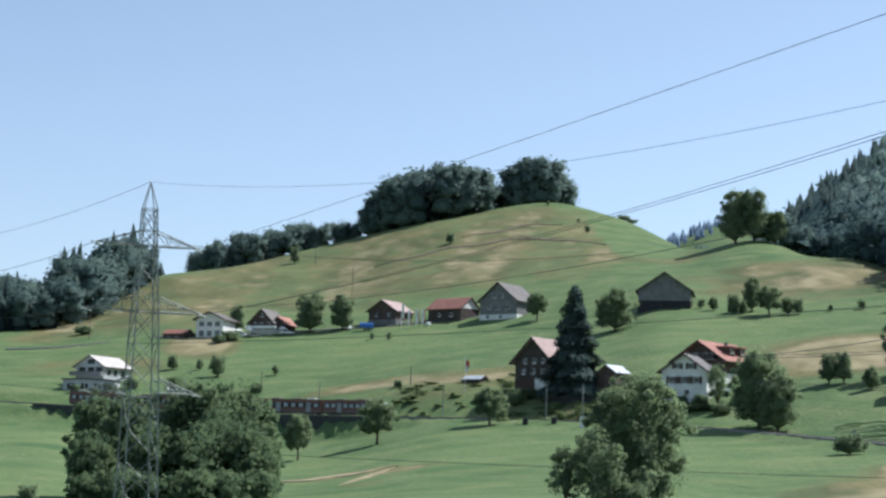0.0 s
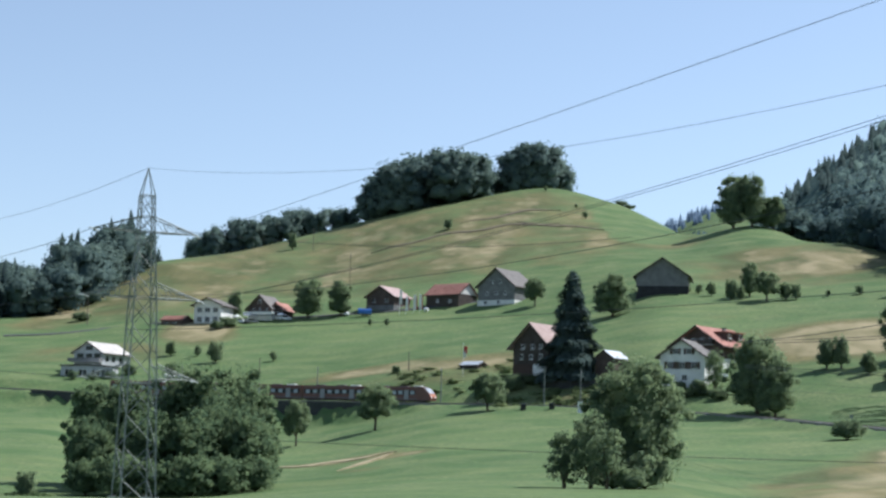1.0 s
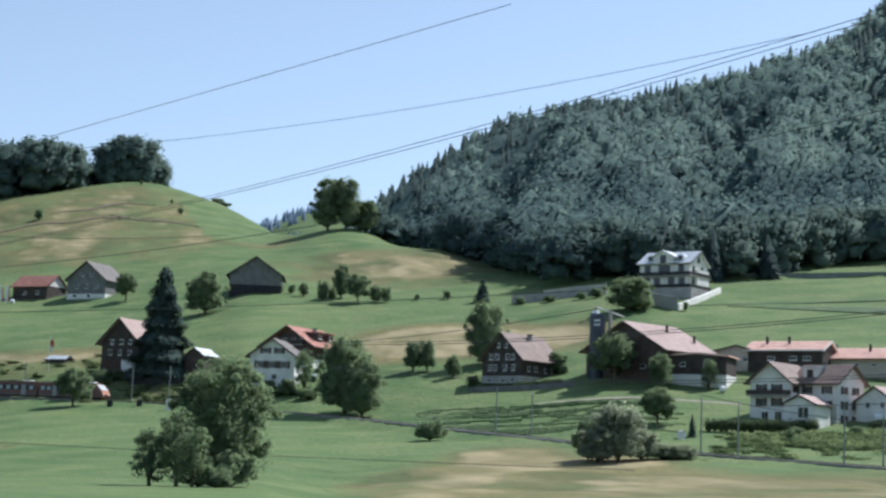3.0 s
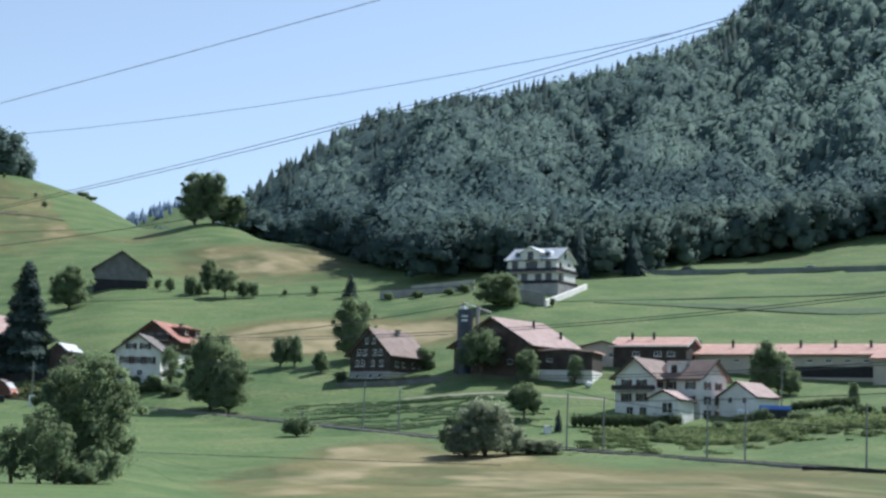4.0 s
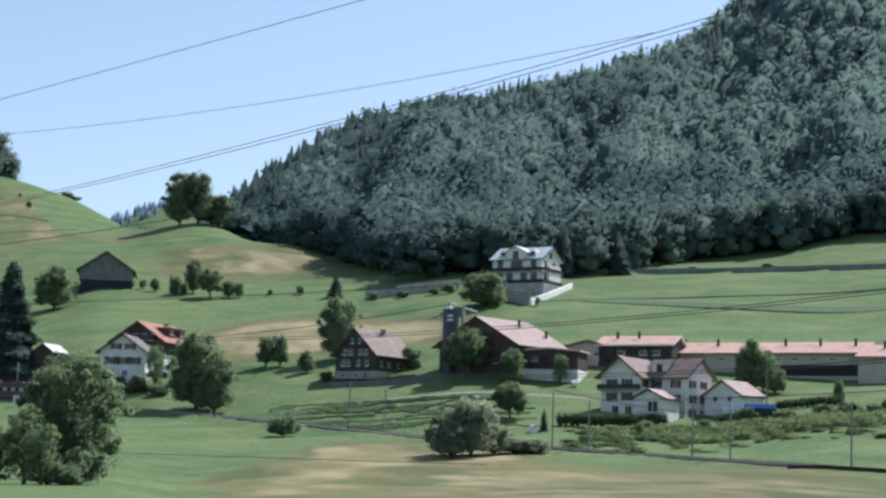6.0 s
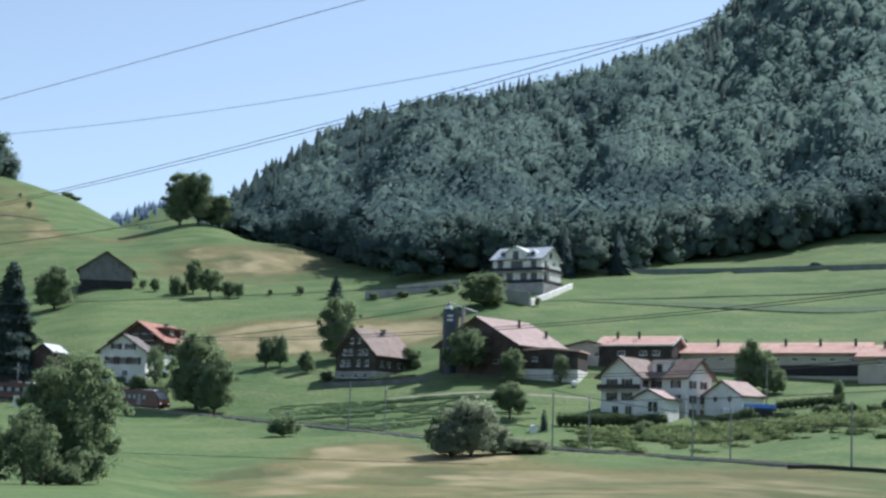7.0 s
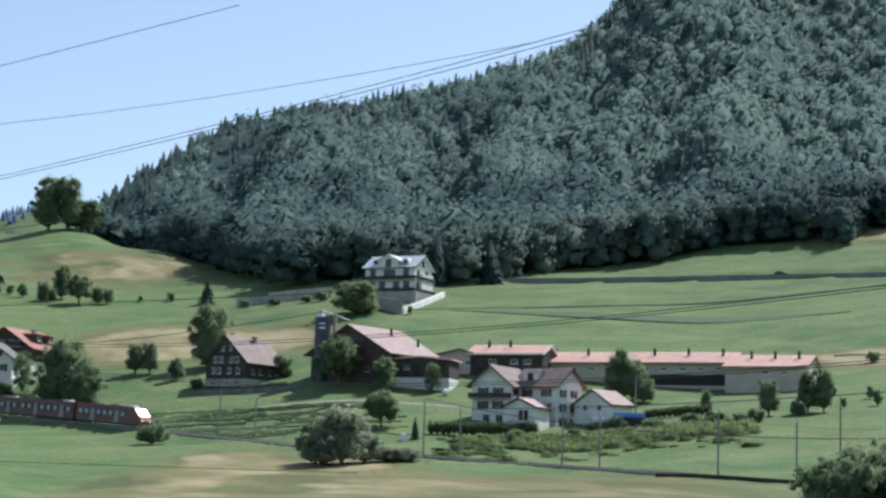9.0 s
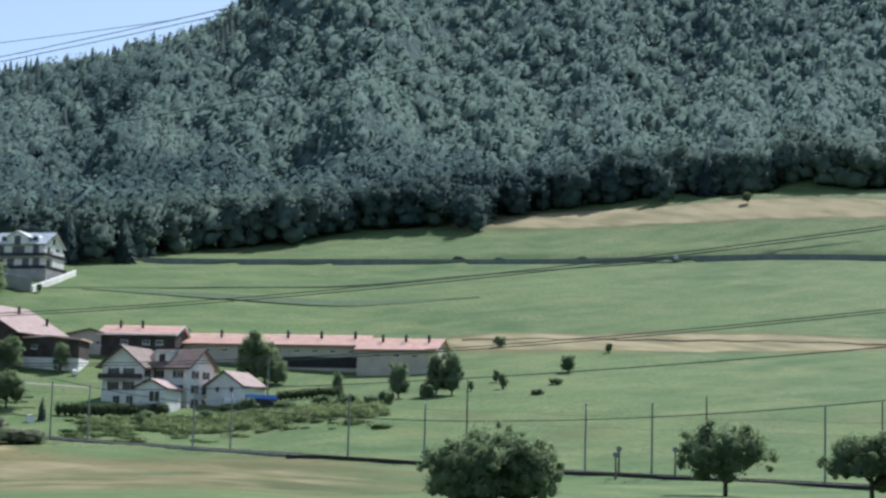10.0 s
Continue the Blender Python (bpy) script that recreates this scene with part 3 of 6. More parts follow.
# the great barn with the pink roof, its lean-to and silo
gable_house("large dark-brown timber barn with a faded pink tiled roof", facing(19.6, 392, -38), 21.0, 17.0, 6.3, 5.7, "red_wood", "tile_pink", 1.0, 1.4, None, 0, row("front", (-5, 0, 5), 2.0, 1.4, 1.0), [(3.0, 2.0), (7.0, 6.5)], "barn", "barn", vent=True)
gable_house("low shed with pale sheet roof, dark boards and white lower wall", facing(21.25, 384, -14), 12.5, 9.0, 6.8, 0.5, "dark_wood", "tile_pink", 0.5, 0.5, "plaster", 2.9, row("front", (-3, 2), 4.6, 1.2, 0.8), [], "shed", "shed", rim="tile_bright")
gable_house("cream farm annex with a pink tiled roof", facing(22.4, 402, -8), 9.0, 10.0, 4.6, 1.2, "cream", "tile_pink", 0.6, 0.6, None, 0, row("front", (-2, 2), 2.4, 1.0, 1.0), [], "shed", "shed")
# the long livestock barns
gable_house("dark boarded farm building with a pale pink roof", facing(24.0, 398, 70, -0.6), 9.0, 17.0, 5.0, 1.9, "dark_wood", "tile_bright", 0.6, 0.8, None, 0, row("left", (-5, -2, 3), 2.6, 1.6, 1.0), [(-1.5, 0), (-1.5, 5)], "barn", "barn", rim="frame", vent=True)
LONG = gable_house("long low cream barn with a pink roof and black vents", facing(28.15, 396, 74, -0.6), 12.0, 42.0, 4.4, 2.3, "cream", "tile_bright", 0.4, 1.0, None, 0, row("left", [-18 + 4 * i for i in range(10)], 2.6, 1.3, 0.6), [(-2.4, -18 + 7.5 * i) for i in range(6)], "barn", "barn", rim="tile_red", vent=True)
gable_house("end wing of a cream barn with a pink roof and vents", facing(32.15, 384, 76, -0.6), 13.0, 17.0, 4.9, 2.5, "cream", "tile_bright", 0.5, 1.0, None, 0, row("left", (-4, 0, 4), 3.2, 1.3, 0.6), [(-2.4, -6), (-2.4, -1), (-2.4, 4)], "barn", "barn", rim="tile_red", vent=True)
# the white villa with its garage and the neighbour
HOUSE = gable_house("white plastered three-storey villa with a brown tiled gable roof", facing(25.15, 348, 57), 9.0, 9.5, 8.4, 3.2, "plaster", "tile_brown", 0.9, 0.9, None, 0,
            row("front", (-2.2, 1.6), 6.1, 1.1, 1.4, "shutter") + row("front", (-2.2, 1.6), 3.3, 1.1, 1.5, "shutter") + row("front", (-2.2, 1.6), 0.8, 1.1, 1.4, "shutter") + row("left", (-2.5, 1.8), 3.3, 1.1, 1.5, "shutter") + row("left", (-2.5, 1.8), 6.1, 1.1, 1.4, "shutter"), [(-1.5, 0)])
WING = gable_house("white villa wing with balconies and a brown tiled roof", facing(23.75, 349, -28), 8.4, 10.0, 8.2, 3.4, "plaster", "tile_brown", 1.0, 0.9, None, 0,
            row("front", (-1.8, 1.4), 6.0, 1.1, 1.5, "shutter") + row("front", (-1.8, 1.4), 3.4, 1.1, 1.5, "shutter") + row("front", (-1.0, 1.8), 0.6, 1.5, 1.8) + row("right", (-3, 0, 3), 6.0, 1.1, 1.4, "shutter") + row("right", (-3, 0, 3), 3.3, 1.1, 1.4, "shutter"), [])
gable_house("small white garage with a pink tiled roof", facing(24.5, 338, -24, 1.2), 6.0, 7.0, 2.8, 1.5, "plaster", "tile_pink", 0.5, 0.5, None, 0, row("front", (0.8,), 0.2, 2.2, 2.0), [], "garage", "garage")
gable_house("white plastered outbuilding with a pinkish tiled roof", facing(26.9, 346, -34), 8.2, 7.6, 5.0, 2.6, "plaster", "tile_pink", 0.5, 0.5, None, 0, row("front", (-1.6, 1.6), 3.7, 0.9, 1.1), [])
# the white house with dormer on its terrace below the forest
VILLA = gable_house("large white villa with grey roof, dormer and dark balconies", facing(20.3, 503, 62, 0.8), 11.0, 15.2, 7.4, 3.4, "plaster", "sheet_roof", 0.9, 0.8, None, 0,
            row("left", (-5.2, 5.2), 4.7, 1.8, 2.1) + row("left", (-5.4, -2.2, 2.2, 5.4), 1.2, 2.0, 2.1) + row("front", (-2.8, 2.2), 4.7, 1.4, 2.0) + row("front", (-2.8, 0.4, 3.2), 1.2, 1.4, 2.0) + row("front", (0,), 7.8, 1.2, 1.5), [], frames="black")
part("annex", boxed(-2.5, 4.5, -8.6, -7.64, -1.0, 5.6), "plaster", VILLA, "white side wing of the villa")
# the pair with the red roof and the white gable
RED = gable_house("red-roofed chalet with brown gable behind a white house", facing(8.7, 434, -30, -2.2), 13.0, 15.0, 5.6, 4.2, "red_wood", "tile_red", 1.5, 1.3, "plaster", 2.2, row("front", (-3.5, -1.2, 1.2, 3.5), 5.9, 1.2, 1.2) + row("front", (-3, 0, 3), 3.0, 1.2, 1.3), [(2.0, 1.0)])
gable_house("white plastered gabled house with grey roof and dark shutters", facing(7.9, 414, -17, -0.6), 10.5, 9.5, 6.0, 3.6, "plaster", "tile_grey", 1.0, 1.0, None, 0,
            row("front", (-1.6, 1.6), 6.3, 1.2, 1.3, "shutter") + row("front", (-2.8, 0, 2.8), 3.0, 1.3, 1.6, "shutter") + row("front", (-2.8, 0.6), 0.4, 1.2, 1.3) + row("right", (-2.5, 1.5), 3.0, 1.1, 1.4), [])
# the timber house behind the spruce, and its shed
DARK = gable_house("dark timber chalet with faded tiled roof and white cellar wall", facing(3.4, 444, -34, 0.0), 10.5, 12.0, 6.6, 5.2, "dark_wood", "tile_pink", 1.2, 1.2, "shutter", 1.9, row("front", (-2.4, 0.4, 2.8), 5.6, 1.0, 1.2) + row("front", (-2.8, 0, 2.8), 3.0, 1.0, 1.3), [])
gable_house("brown wooden shed with a pale metal roof", facing(5.5, 430, -32, 0.3), 5.0, 6.5, 3.8, 1.7, "red_wood", "sheet_roof", 0.4, 0.4, None, 0, (), [], "shed", "shed")
# the big grey barn on the slope
gable_house("big weathered grey barn with a wide shallow gable", facing(7.1, 548, -3), 15.4, 17.0, 5.4, 5.2, "grey_wood", "tile_grey", 1.0, 0.9, "black", 2.2, (), [], "barn", "barn")
# the hamlet along the hillside
gable_house("grey-brown farmhouse with a grey roof and white base", facing(2.15, 587, -32, -2.3), 14.0, 13.0, 6.6, 5.6, "grey_wood", "tile_grey", 0.9, 0.8, "plaster", 1.9, row("front", (-3.5, 0, 3.5), 3.6, 1.2, 1.2) + row("front", (-1.5, 1.5), 7.4, 1.0, 1.1) + row("front", (-4, 1), 0.7, 1.4, 1.0), [])
gable_house("brown barn house with a bright red tiled roof", facing(0.4, 598, 52), 10.0, 13.5, 4.6, 3.6, "dark_wood", "tile_red", 0.7, 0.8, None, 0, row("left", (-3, 2), 1.8, 1.3, 1.1), [], gable="plaster")
gable_house("small farmhouse with a pale pinkish roof", facing(-1.6, 606, -34), 11.0, 10.0, 5.0, 3.4, "red_wood", "tile_pink", 0.8, 0.8, "grey_wood", 2.0, row("front", (-2.5, 2.5), 3.0, 1.1, 1.1), [])
CHALET = gable_house("dark red-brown chalet with white terrace wall", facing(-5.45, 603, -28), 8.6, 9.5, 4.8, 4.2, "red_wood", "tile_grey", 1.0, 0.9, "plaster", 2.3, row("front", (-2.4, 0, 2.4), 3.4, 1.1, 1.2) + row("front", (0,), 6.4, 1.0, 1.2) + row("right", (-3, 0, 3), 3.2, 1.1, 1.1), [])
gable_house("low red-roofed wing built against the chalet", facing(-4.98, 602, -28, -1.0), 5.0, 7.5, 3.4, 2.4, "red_wood", "tile_red", 0.6, 0.6, "plaster", 1.4, row("front", (-1, 1), 2.0, 0.9, 0.9), [], "annex", "outbuilding")
gable_house("white two-storey house with large windows and low grey roof", facing(-7.1, 602, -24), 9.5, 10.0, 6.8, 2.2, "plaster", "tile_grey", 1.2, 1.1, None, 0, row("front", (-2.8, 0, 2.8), 4.2, 1.9, 1.7) + row("front", (-2.8, 0, 2.8), 1.0, 1.9, 1.9), [])
gable_house("low red-roofed garage beside the hamlet", facing(-8.25, 603, 60), 6.0, 8.0, 2.6, 1.4, "red_wood", "tile_red", 0.5, 0.5, None, 0, row("left", (-1, 2), 0.6, 1.2, 1.2), [], "garage", "garage")
# the white-roofed house above the railway
PALE = gable_house("pale house with a whitish roof and dark window bands", facing(-10.5, 522, -36, -1.0), 9.5, 13.0, 5.0, 2.8, "grey_plaster", "fibre_roof", 0.7, 0.8, None, 0, row("front", (-2.6, 0.4, 3.2), 3.0, 2.2, 1.6) + row("front", (0.4,), 5.6, 2.4, 1.2) + row("right", (-4, -1, 2.5), 2.6, 1.6, 1.4), [], frames="black")
gable_house("low white terrace annex with dark garage openings", facing(-10.85, 509, -14, -1.3), 14.5, 6.0, 3.6, 0.3, "grey_plaster", "sheet_roof", 0.3, 0.3, None, 0, row("front", (-5, -1.2, 2.4, 5.2), 0.7, 2.5, 2.0), [], "annex", "outbuilding")
gable_house("tiny shed with a bright white roof by the railway bank", facing(1.15, 462, 55), 4.0, 5.5, 2.0, 0.9, "dark_wood", "sheet_roof", 0.3, 0.3, None, 0, (), [], "shed", "shed")


def balcony(e, x0, x1, y0, y1, z, rail="dark_wood", posts=6):
    """A slab with a rail of posts and boards round its outer edges, on a house."""
    slab = part("balcony", boxed(x0, x1, y0, y1, z - 0.18, z), "concrete", e)
    bm = bmesh.new()
    box(bm, x0, x1, y0, y0 + 0.06, z + 0.1, z + 1.0)
    box(bm, x0, x0 + 0.06, y0, y1, z + 0.1, z + 1.0)
    box(bm, x1 - 0.06, x1, y0, y1, z + 0.1, z + 1.0)
    part("railing", bm, rail, slab)


# dormer gable, balconies and podium of the white villa
window(VILLA, 0, 4.7, 3.6, 2.1, -5.5, "left", None, "black")
for y in (-4.6, 4.6):
    d = part("roof_dormer", prism(bmesh.new(), [(-1.0, 8.2), (1.0, 8.2), (1.0, 9.3), (0, 9.9), (-1.0, 9.3)], -5.0, -1.5), "sheet_roof", VILLA)
    d.matrix_basis = pose(0, y, 0, 0, 0, -90)
    window(VILLA, y, 8.35, 1.3, 0.85, -5.0, "left", None, "black")
dormer = part("dormer", prism(bmesh.new(), [(-2.9, 6.7), (2.9, 6.7), (2.9, 9.2), (0, 10.6), (-2.9, 9.2)], -6.3, 0.0), "plaster", VILLA)
dormer.matrix_basis = pose(0, 0, 0, 0, 0, -90)
for s in (-1, 1):
    q = part("dormer_roof", prism(bmesh.new(), [(0, 10.62), (s * 3.5, 8.92), (s * 3.5, 9.12), (0, 10.84)], -6.9, 0.2), "sheet_roof", VILLA)
    q.matrix_basis = pose(0, 0, 0, 0, 0, -90)
window(VILLA, 0, 7.3, 1.8, 2.1, -6.3, "left", None, "black")
balcony(VILLA, -7.0, 5.5, -8.8, 7.3, 3.7, "black")
balcony(VILLA, -7.0, 5.5, -8.8, 7.3, 0.3, "black")
part("podium", boxed(-8.2, 6.5, -9.8, 8.0, -5.0, 0.05), "concrete", VILLA, "grey basement podium")
part("cellar_wall", boxed(0.8, 5.2, -6.3, -6.06, -1.5, 1.85), "plaster", DARK, "white plastered cellar front")
# black panel paints the darkness inside the open stalls
part("stall_shade_panel", boxed(-6.05, -6.005, -20.5, 1.0, -0.6, 1.7), "black", LONG, "black panel for the shade inside the open lower stalls")
for y in (-2.5, 2.6):
    d = part("dormer", prism(bmesh.new(), [(-1.2, 6.5), (1.2, 6.5), (1.2, 8.6), (-1.2, 8.6)], -5.6, -1.0), "red_wood", RED)
    d.matrix_basis = pose(0, y, 0, 0, 0, 90)
    d = part("dormer_roof", prism(bmesh.new(), [(-1.6, 8.62), (1.6, 8.62), (1.6, 8.84), (-1.6, 8.84)], -6.1, -0.6), "tile_red", RED)
    d.matrix_basis = pose(0, y, 0, 0, 0, 90)
    window(RED, y, 7.2, 1.4, 1.1, 5.6, "right")
balcony(RED, -6.2, 6.2, -8.9, -7.5, 2.6)
balcony(RED, -4.4, 4.4, -8.7, -7.5, 5.5)
part("dormer", boxed(-3.6, -0.4, 0.2, 3.4, 8.6, 11.0), "plaster", HOUSE)
part("dormer_roof", boxed(-3.9, -0.2, -0.1, 3.7, 11.004, 11.2), "sheet_roof", HOUSE)
window(HOUSE, 1.8, 9.3, 1.3, 1.4, -3.6, "left", None, "black")
balcony(WING, -4.4, 4.3, -6.3, -5.0, 5.4)
balcony(PALE, -5.6, 5.2, -8.4, -6.5, 2.3, "grey_wood")
balcony(CHALET, -4.8, 6.0, -7.4, -5.5, 2.3, "plaster")


def wall_run(name, label, category, pts, height, thick, material, below=1.5):
    """A wall along points in the plan, each course following the land."""
    bm = bmesh.new()
    for a, b in zip(pts, pts[1:]):
        a, b = spot(*a), spot(*b)
        d = (b - a).to_2d().normalized()
        n = Vector((-d.y, d.x)) * thick / 2
        lo = [bm.verts.new((p.x + k * n.x, p.y + k * n.y, p.z - below)) for p, k in ((a, 1), (b, 1), (b, -1), (a, -1))]
        hi = [bm.verts.new((p.x + k * n.x, p.y + k * n.y, p.z + height)) for p, k in ((a, 1), (b, 1), (b, -1), (a, -1))]
        bm.faces.new(hi)
        for i in range(4):
            j = (i + 1) % 4
            bm.faces.new((lo[i], lo[j], hi[j], hi[i]))
    bmesh.ops.recalc_face_normals(bm, faces=bm.faces[:])
    return tagged(part(name, bm, material), label, category)


def standing_wall(pts, off, thick, deep):
    """A wall with a smooth top along points, off metres beyond them as seen from the viewer, deep metres tall."""
    bm = bmesh.new()
    rows = []
    for p in pts:
        q = math.hypot(p.x, p.y)
        a, b = (q + off - thick / 2) / q, (q + off + thick / 2) / q
        rows.append([bm.verts.new((p.x * k, p.y * k, z)) for k, z in ((a, p.z - deep), (b, p.z - deep), (b, p.z), (a, p.z))])
    for a, b in zip(rows, rows[1:]):
        for i in range(4):
            j = (i + 1) % 4
            bm.faces.new((a[i], a[j], b[j], b[i]))
    bm.faces.new(rows[0]), bm.faces.new(rows[-1][::-1])
    bmesh.ops.recalc_face_normals(bm, faces=bm.faces[:])
    return bm


# near-black stone colour carries the shade on the railway and chalet walls
M["shaded_stone"] = surface("shade_darkened_stone", (0.028, 0.030, 0.032), (0.06, 0.062, 0.06), 0.5, 0.9, 0.4)
wall_run("garden_wall", "low dark stone wall before the timber farmhouse", "wall", [(14.0, 388), (15.0, 386), (16.0, 384), (17.3, 383)], 1.1, 0.5, "grey_wood")
wall_run("garden_wall", "pale stepped retaining wall beside the white villa", "wall", [(20.45, 470), (20.7, 476), (21.0, 484), (21.3, 493), (21.55, 502), (21.75, 510)], 1.5, 0.8, "plaster")
wall_run("garden_wall", "stone terrace wall below the timber chalet, darkened for shade", "wall", [(3.3, 431), (3.9, 428), (4.9, 425), (5.4, 425)], 1.6, 0.6, "shaded_stone", 2.5)
wall_run("garden_wall", "tall grey retaining wall under the white villa", "wall", [(19.0, 484), (19.6, 477), (20.44, 470)], 3.4, 0.6, "concrete", 2.5)
wall_run("garden_wall", "grey terrace wall on the slope below the forest", "wall", [(15.2, 512), (16.2, 512), (17.2, 512), (18.2, 508)], 2.2, 0.6, "concrete")
wall_run("garden_wall", "long grey terrace wall above the meadow", "wall", [(16.2, 524), (17.2, 524), (18.2, 522)], 1.6, 0.6, "stone_wall")
tagged(part("retaining_wall", standing_wall([on_line(RAIL, -12.6 + 0.6 * i, 0.15) for i in range(18)], -4.6, 0.8, 6.5), "shaded_stone"), "stone retaining wall under the railway, darkened for shade", "wall")
# black strips paint the shaded side of the track bed
wall_run("retaining_wall", "low black strip for shade along the trackside", "wall", [(28.6, 247), (30.0, 243), (31.6, 240), (33.2, 236)], 0.5, 0.8, "black")
wall_run("retaining_wall", "low black strip for shade along the lower trackside", "wall", [(36.8, 227), (39, 222), (41.5, 216), (44.5, 209), (47.5, 204)], 0.35, 0.6, "black")


# ---- the silo beside the great barn ----
def silo(az, r):
    e = thing("silo", "dark blue tower silo with pale cap by the barn", "silo", facing(az, r, -10, -1.0))
    bm = rod(bmesh.new(), (0, 0, -3), (0, 0, 14.6), 1.7, None, 20)
    part("shell", bm, "silo_blue", e)
    part("cap", rod(bmesh.new(), (-0.4, 0, 14.6), (-0.4, 0, 15.5), 1.0, 0.5, 16), "frame", e)
    part("second_shell", rod(bmesh.new(), (2.6, 0.6, -3), (2.6, 0.6, 15.4), 0.4, None, 16), "concrete", e, "pale grey narrow tower")
    for z in (12.9, 12.0):
        part("marking", boxed(-0.5, 0.8, -1.74, -1.66, z, z + 0.4), "frame", e)
    part("filling_pipe", rod(bmesh.new(), (-0.6, 0, 16.2), (5.6, 1.0, 14.2), 0.14, None, 8), "frame", e)
    part("pipe_post", rod(bmesh.new(), (-0.6, 0, 15.2), (-0.6, 0, 16.4), 0.12, None, 8), "red", e)


silo(17.95, 390)


# ---- hedges, banks and garden things ----
def hedge(label, pts, h, w, seed, name="hedge"):
    """A clipped hedge: a box of leaves along points in the plan."""
    rng = np.random.default_rng(seed)
    lobes = []
    base = spot(*pts[0])
    for a, b in zip(pts, pts[1:]):
        n = max(2, int((spot(*b) - spot(*a)).length / (w * 0.55)))
        for i in range(n):
            u = i / n
            p = spot(a[0] + (b[0] - a[0]) * u, a[1] + (b[1] - a[1]) * u)
            lobes.append(((p.x - base.x, p.y - base.y, p.z - base.z + h * 0.42), (w * 0.55, w * 0.55, h * 0.62)))
    v, f, t, nn = leaf_crown(rng, lobes, 260 * len(lobes), 0.16)
    ob = raw(name, v, f, "hedge", None, t)
    ob.matrix_basis = Matrix.Translation(base)
    return tagged(ob, label, "hedge")


def late_garden():
    hedge("tall dark clipped hedge below the white villa", [(21.5, 331), (22.6, 330), (23.7, 331), (24.9, 332)], 2.2, 1.7, 57)
    hedge("dark clipped hedge on the lawn behind the villa", [(28.3, 343), (29.3, 341), (30.3, 339)], 1.7, 1.8, 51)
    # this hedge is added in place of dark shade under the trailer
    hedge("hedge put in for the shade under the blue trailer", [(26.5, 335), (27.2, 336), (27.9, 337)], 1.4, 1.7, 52)
    hedge("tall clipped block of hedge by the farmhouse", [(14.0, 394), (14.25, 394)], 2.6, 2.0, 53)
    hedge("garden shrubs along the farmhouse wall", [(14.4, 390), (15.4, 388.5), (16.9, 387)], 1.0, 1.3, 54)
    # these shrubs are added to darken the bank where shade lies
    hedge("row of shrubs added for the shaded bank below the timber chalet", [(2.5, 437), (3.2, 434), (3.9, 432)], 2.4, 2.2, 55)
    hedge("garden shrubs beside the white gabled house", [(6.9, 404), (7.8, 402), (8.8, 402)], 1.4, 2.4, 56)
    rng = np.random.default_rng(61)
    lobes = []
    for a0, a1, r0, r1, n, hh in ((22.2, 28.0, 312, 328, 150, 0.7), (24.5, 27.5, 304, 314, 60, 0.9), (27.8, 31.6, 303, 322, 190, 1.3), (21.8, 31.6, 288, 330, 120, 0.4), (-1.6, 3.2, 440, 470, 80, 0.3), (2.0, 5.0, 415, 428, 60, 0.5), (-13, -12, 255, 268, 16, 0.7)):
        for i in range(n):
            p = spot(rng.uniform(a0, a1), rng.uniform(r0, r1))
            s = rng.uniform(0.8, 2.6)
            lobes.append(((p.x, p.y, p.z + 0.1), (s, s, hh * rng.uniform(0.5, 1.2))))
    v, f, t, nn = leaf_crown(rng, lobes, 62 * len(lobes), 0.22)
    tagged(raw("scrub", v, f, "scrub", None, t, nn * [0.9, 0.9, 0.5] + [0, 0, 0.4]), "rough unmown grass and scrub on the banks", "scrub", kind="stuff")


def flag(az, r, h, label, cloths, turn=0):
    e = thing("flag", label, "flag", facing(az, r, turn, 0.0))
    part("pole", rod(bmesh.new(), (0, 0, -0.5), (0, 0, h), 0.06, 0.04, 8), "frame", e)
    for x0, x1, z0, z1, m in cloths:
        bm = bmesh.new()
        n = 6
        for k in range(n):
            xa, xb = x0 + (x1 - x0) * k / n, x0 + (x1 - x0) * (k + 1) / n
            box(bm, xa, xb, -0.03 + 0.1 * math.sin(k * 1.4), 0.02 + 0.1 * math.sin(k * 1.4), z0 - 0.1 * k / n, z1 - 0.1 * k / n)
        part("cloth", bm, m, e)


flag(0.82, 452, 8.6, "red and white flag on a slim pole", [(0.08, 0.7, 4.9, 6.4, "white"), (0.1, 1.0, 5.9, 7.6, "red")], 20)
for k, a in enumerate((-1.05, -0.8, -0.62)):
    flag(a, 588, 6.2, "tall white banner with a red edge", [(0.06, 0.8, 1.0, 5.8, "white"), (0.8, 1.05, 1.2, 5.6, "red")])
flag(-1.25, 590, 8.0, "tall narrow white banner on a pole", [(0.06, 0.8, 3.2, 7.8, "white")])


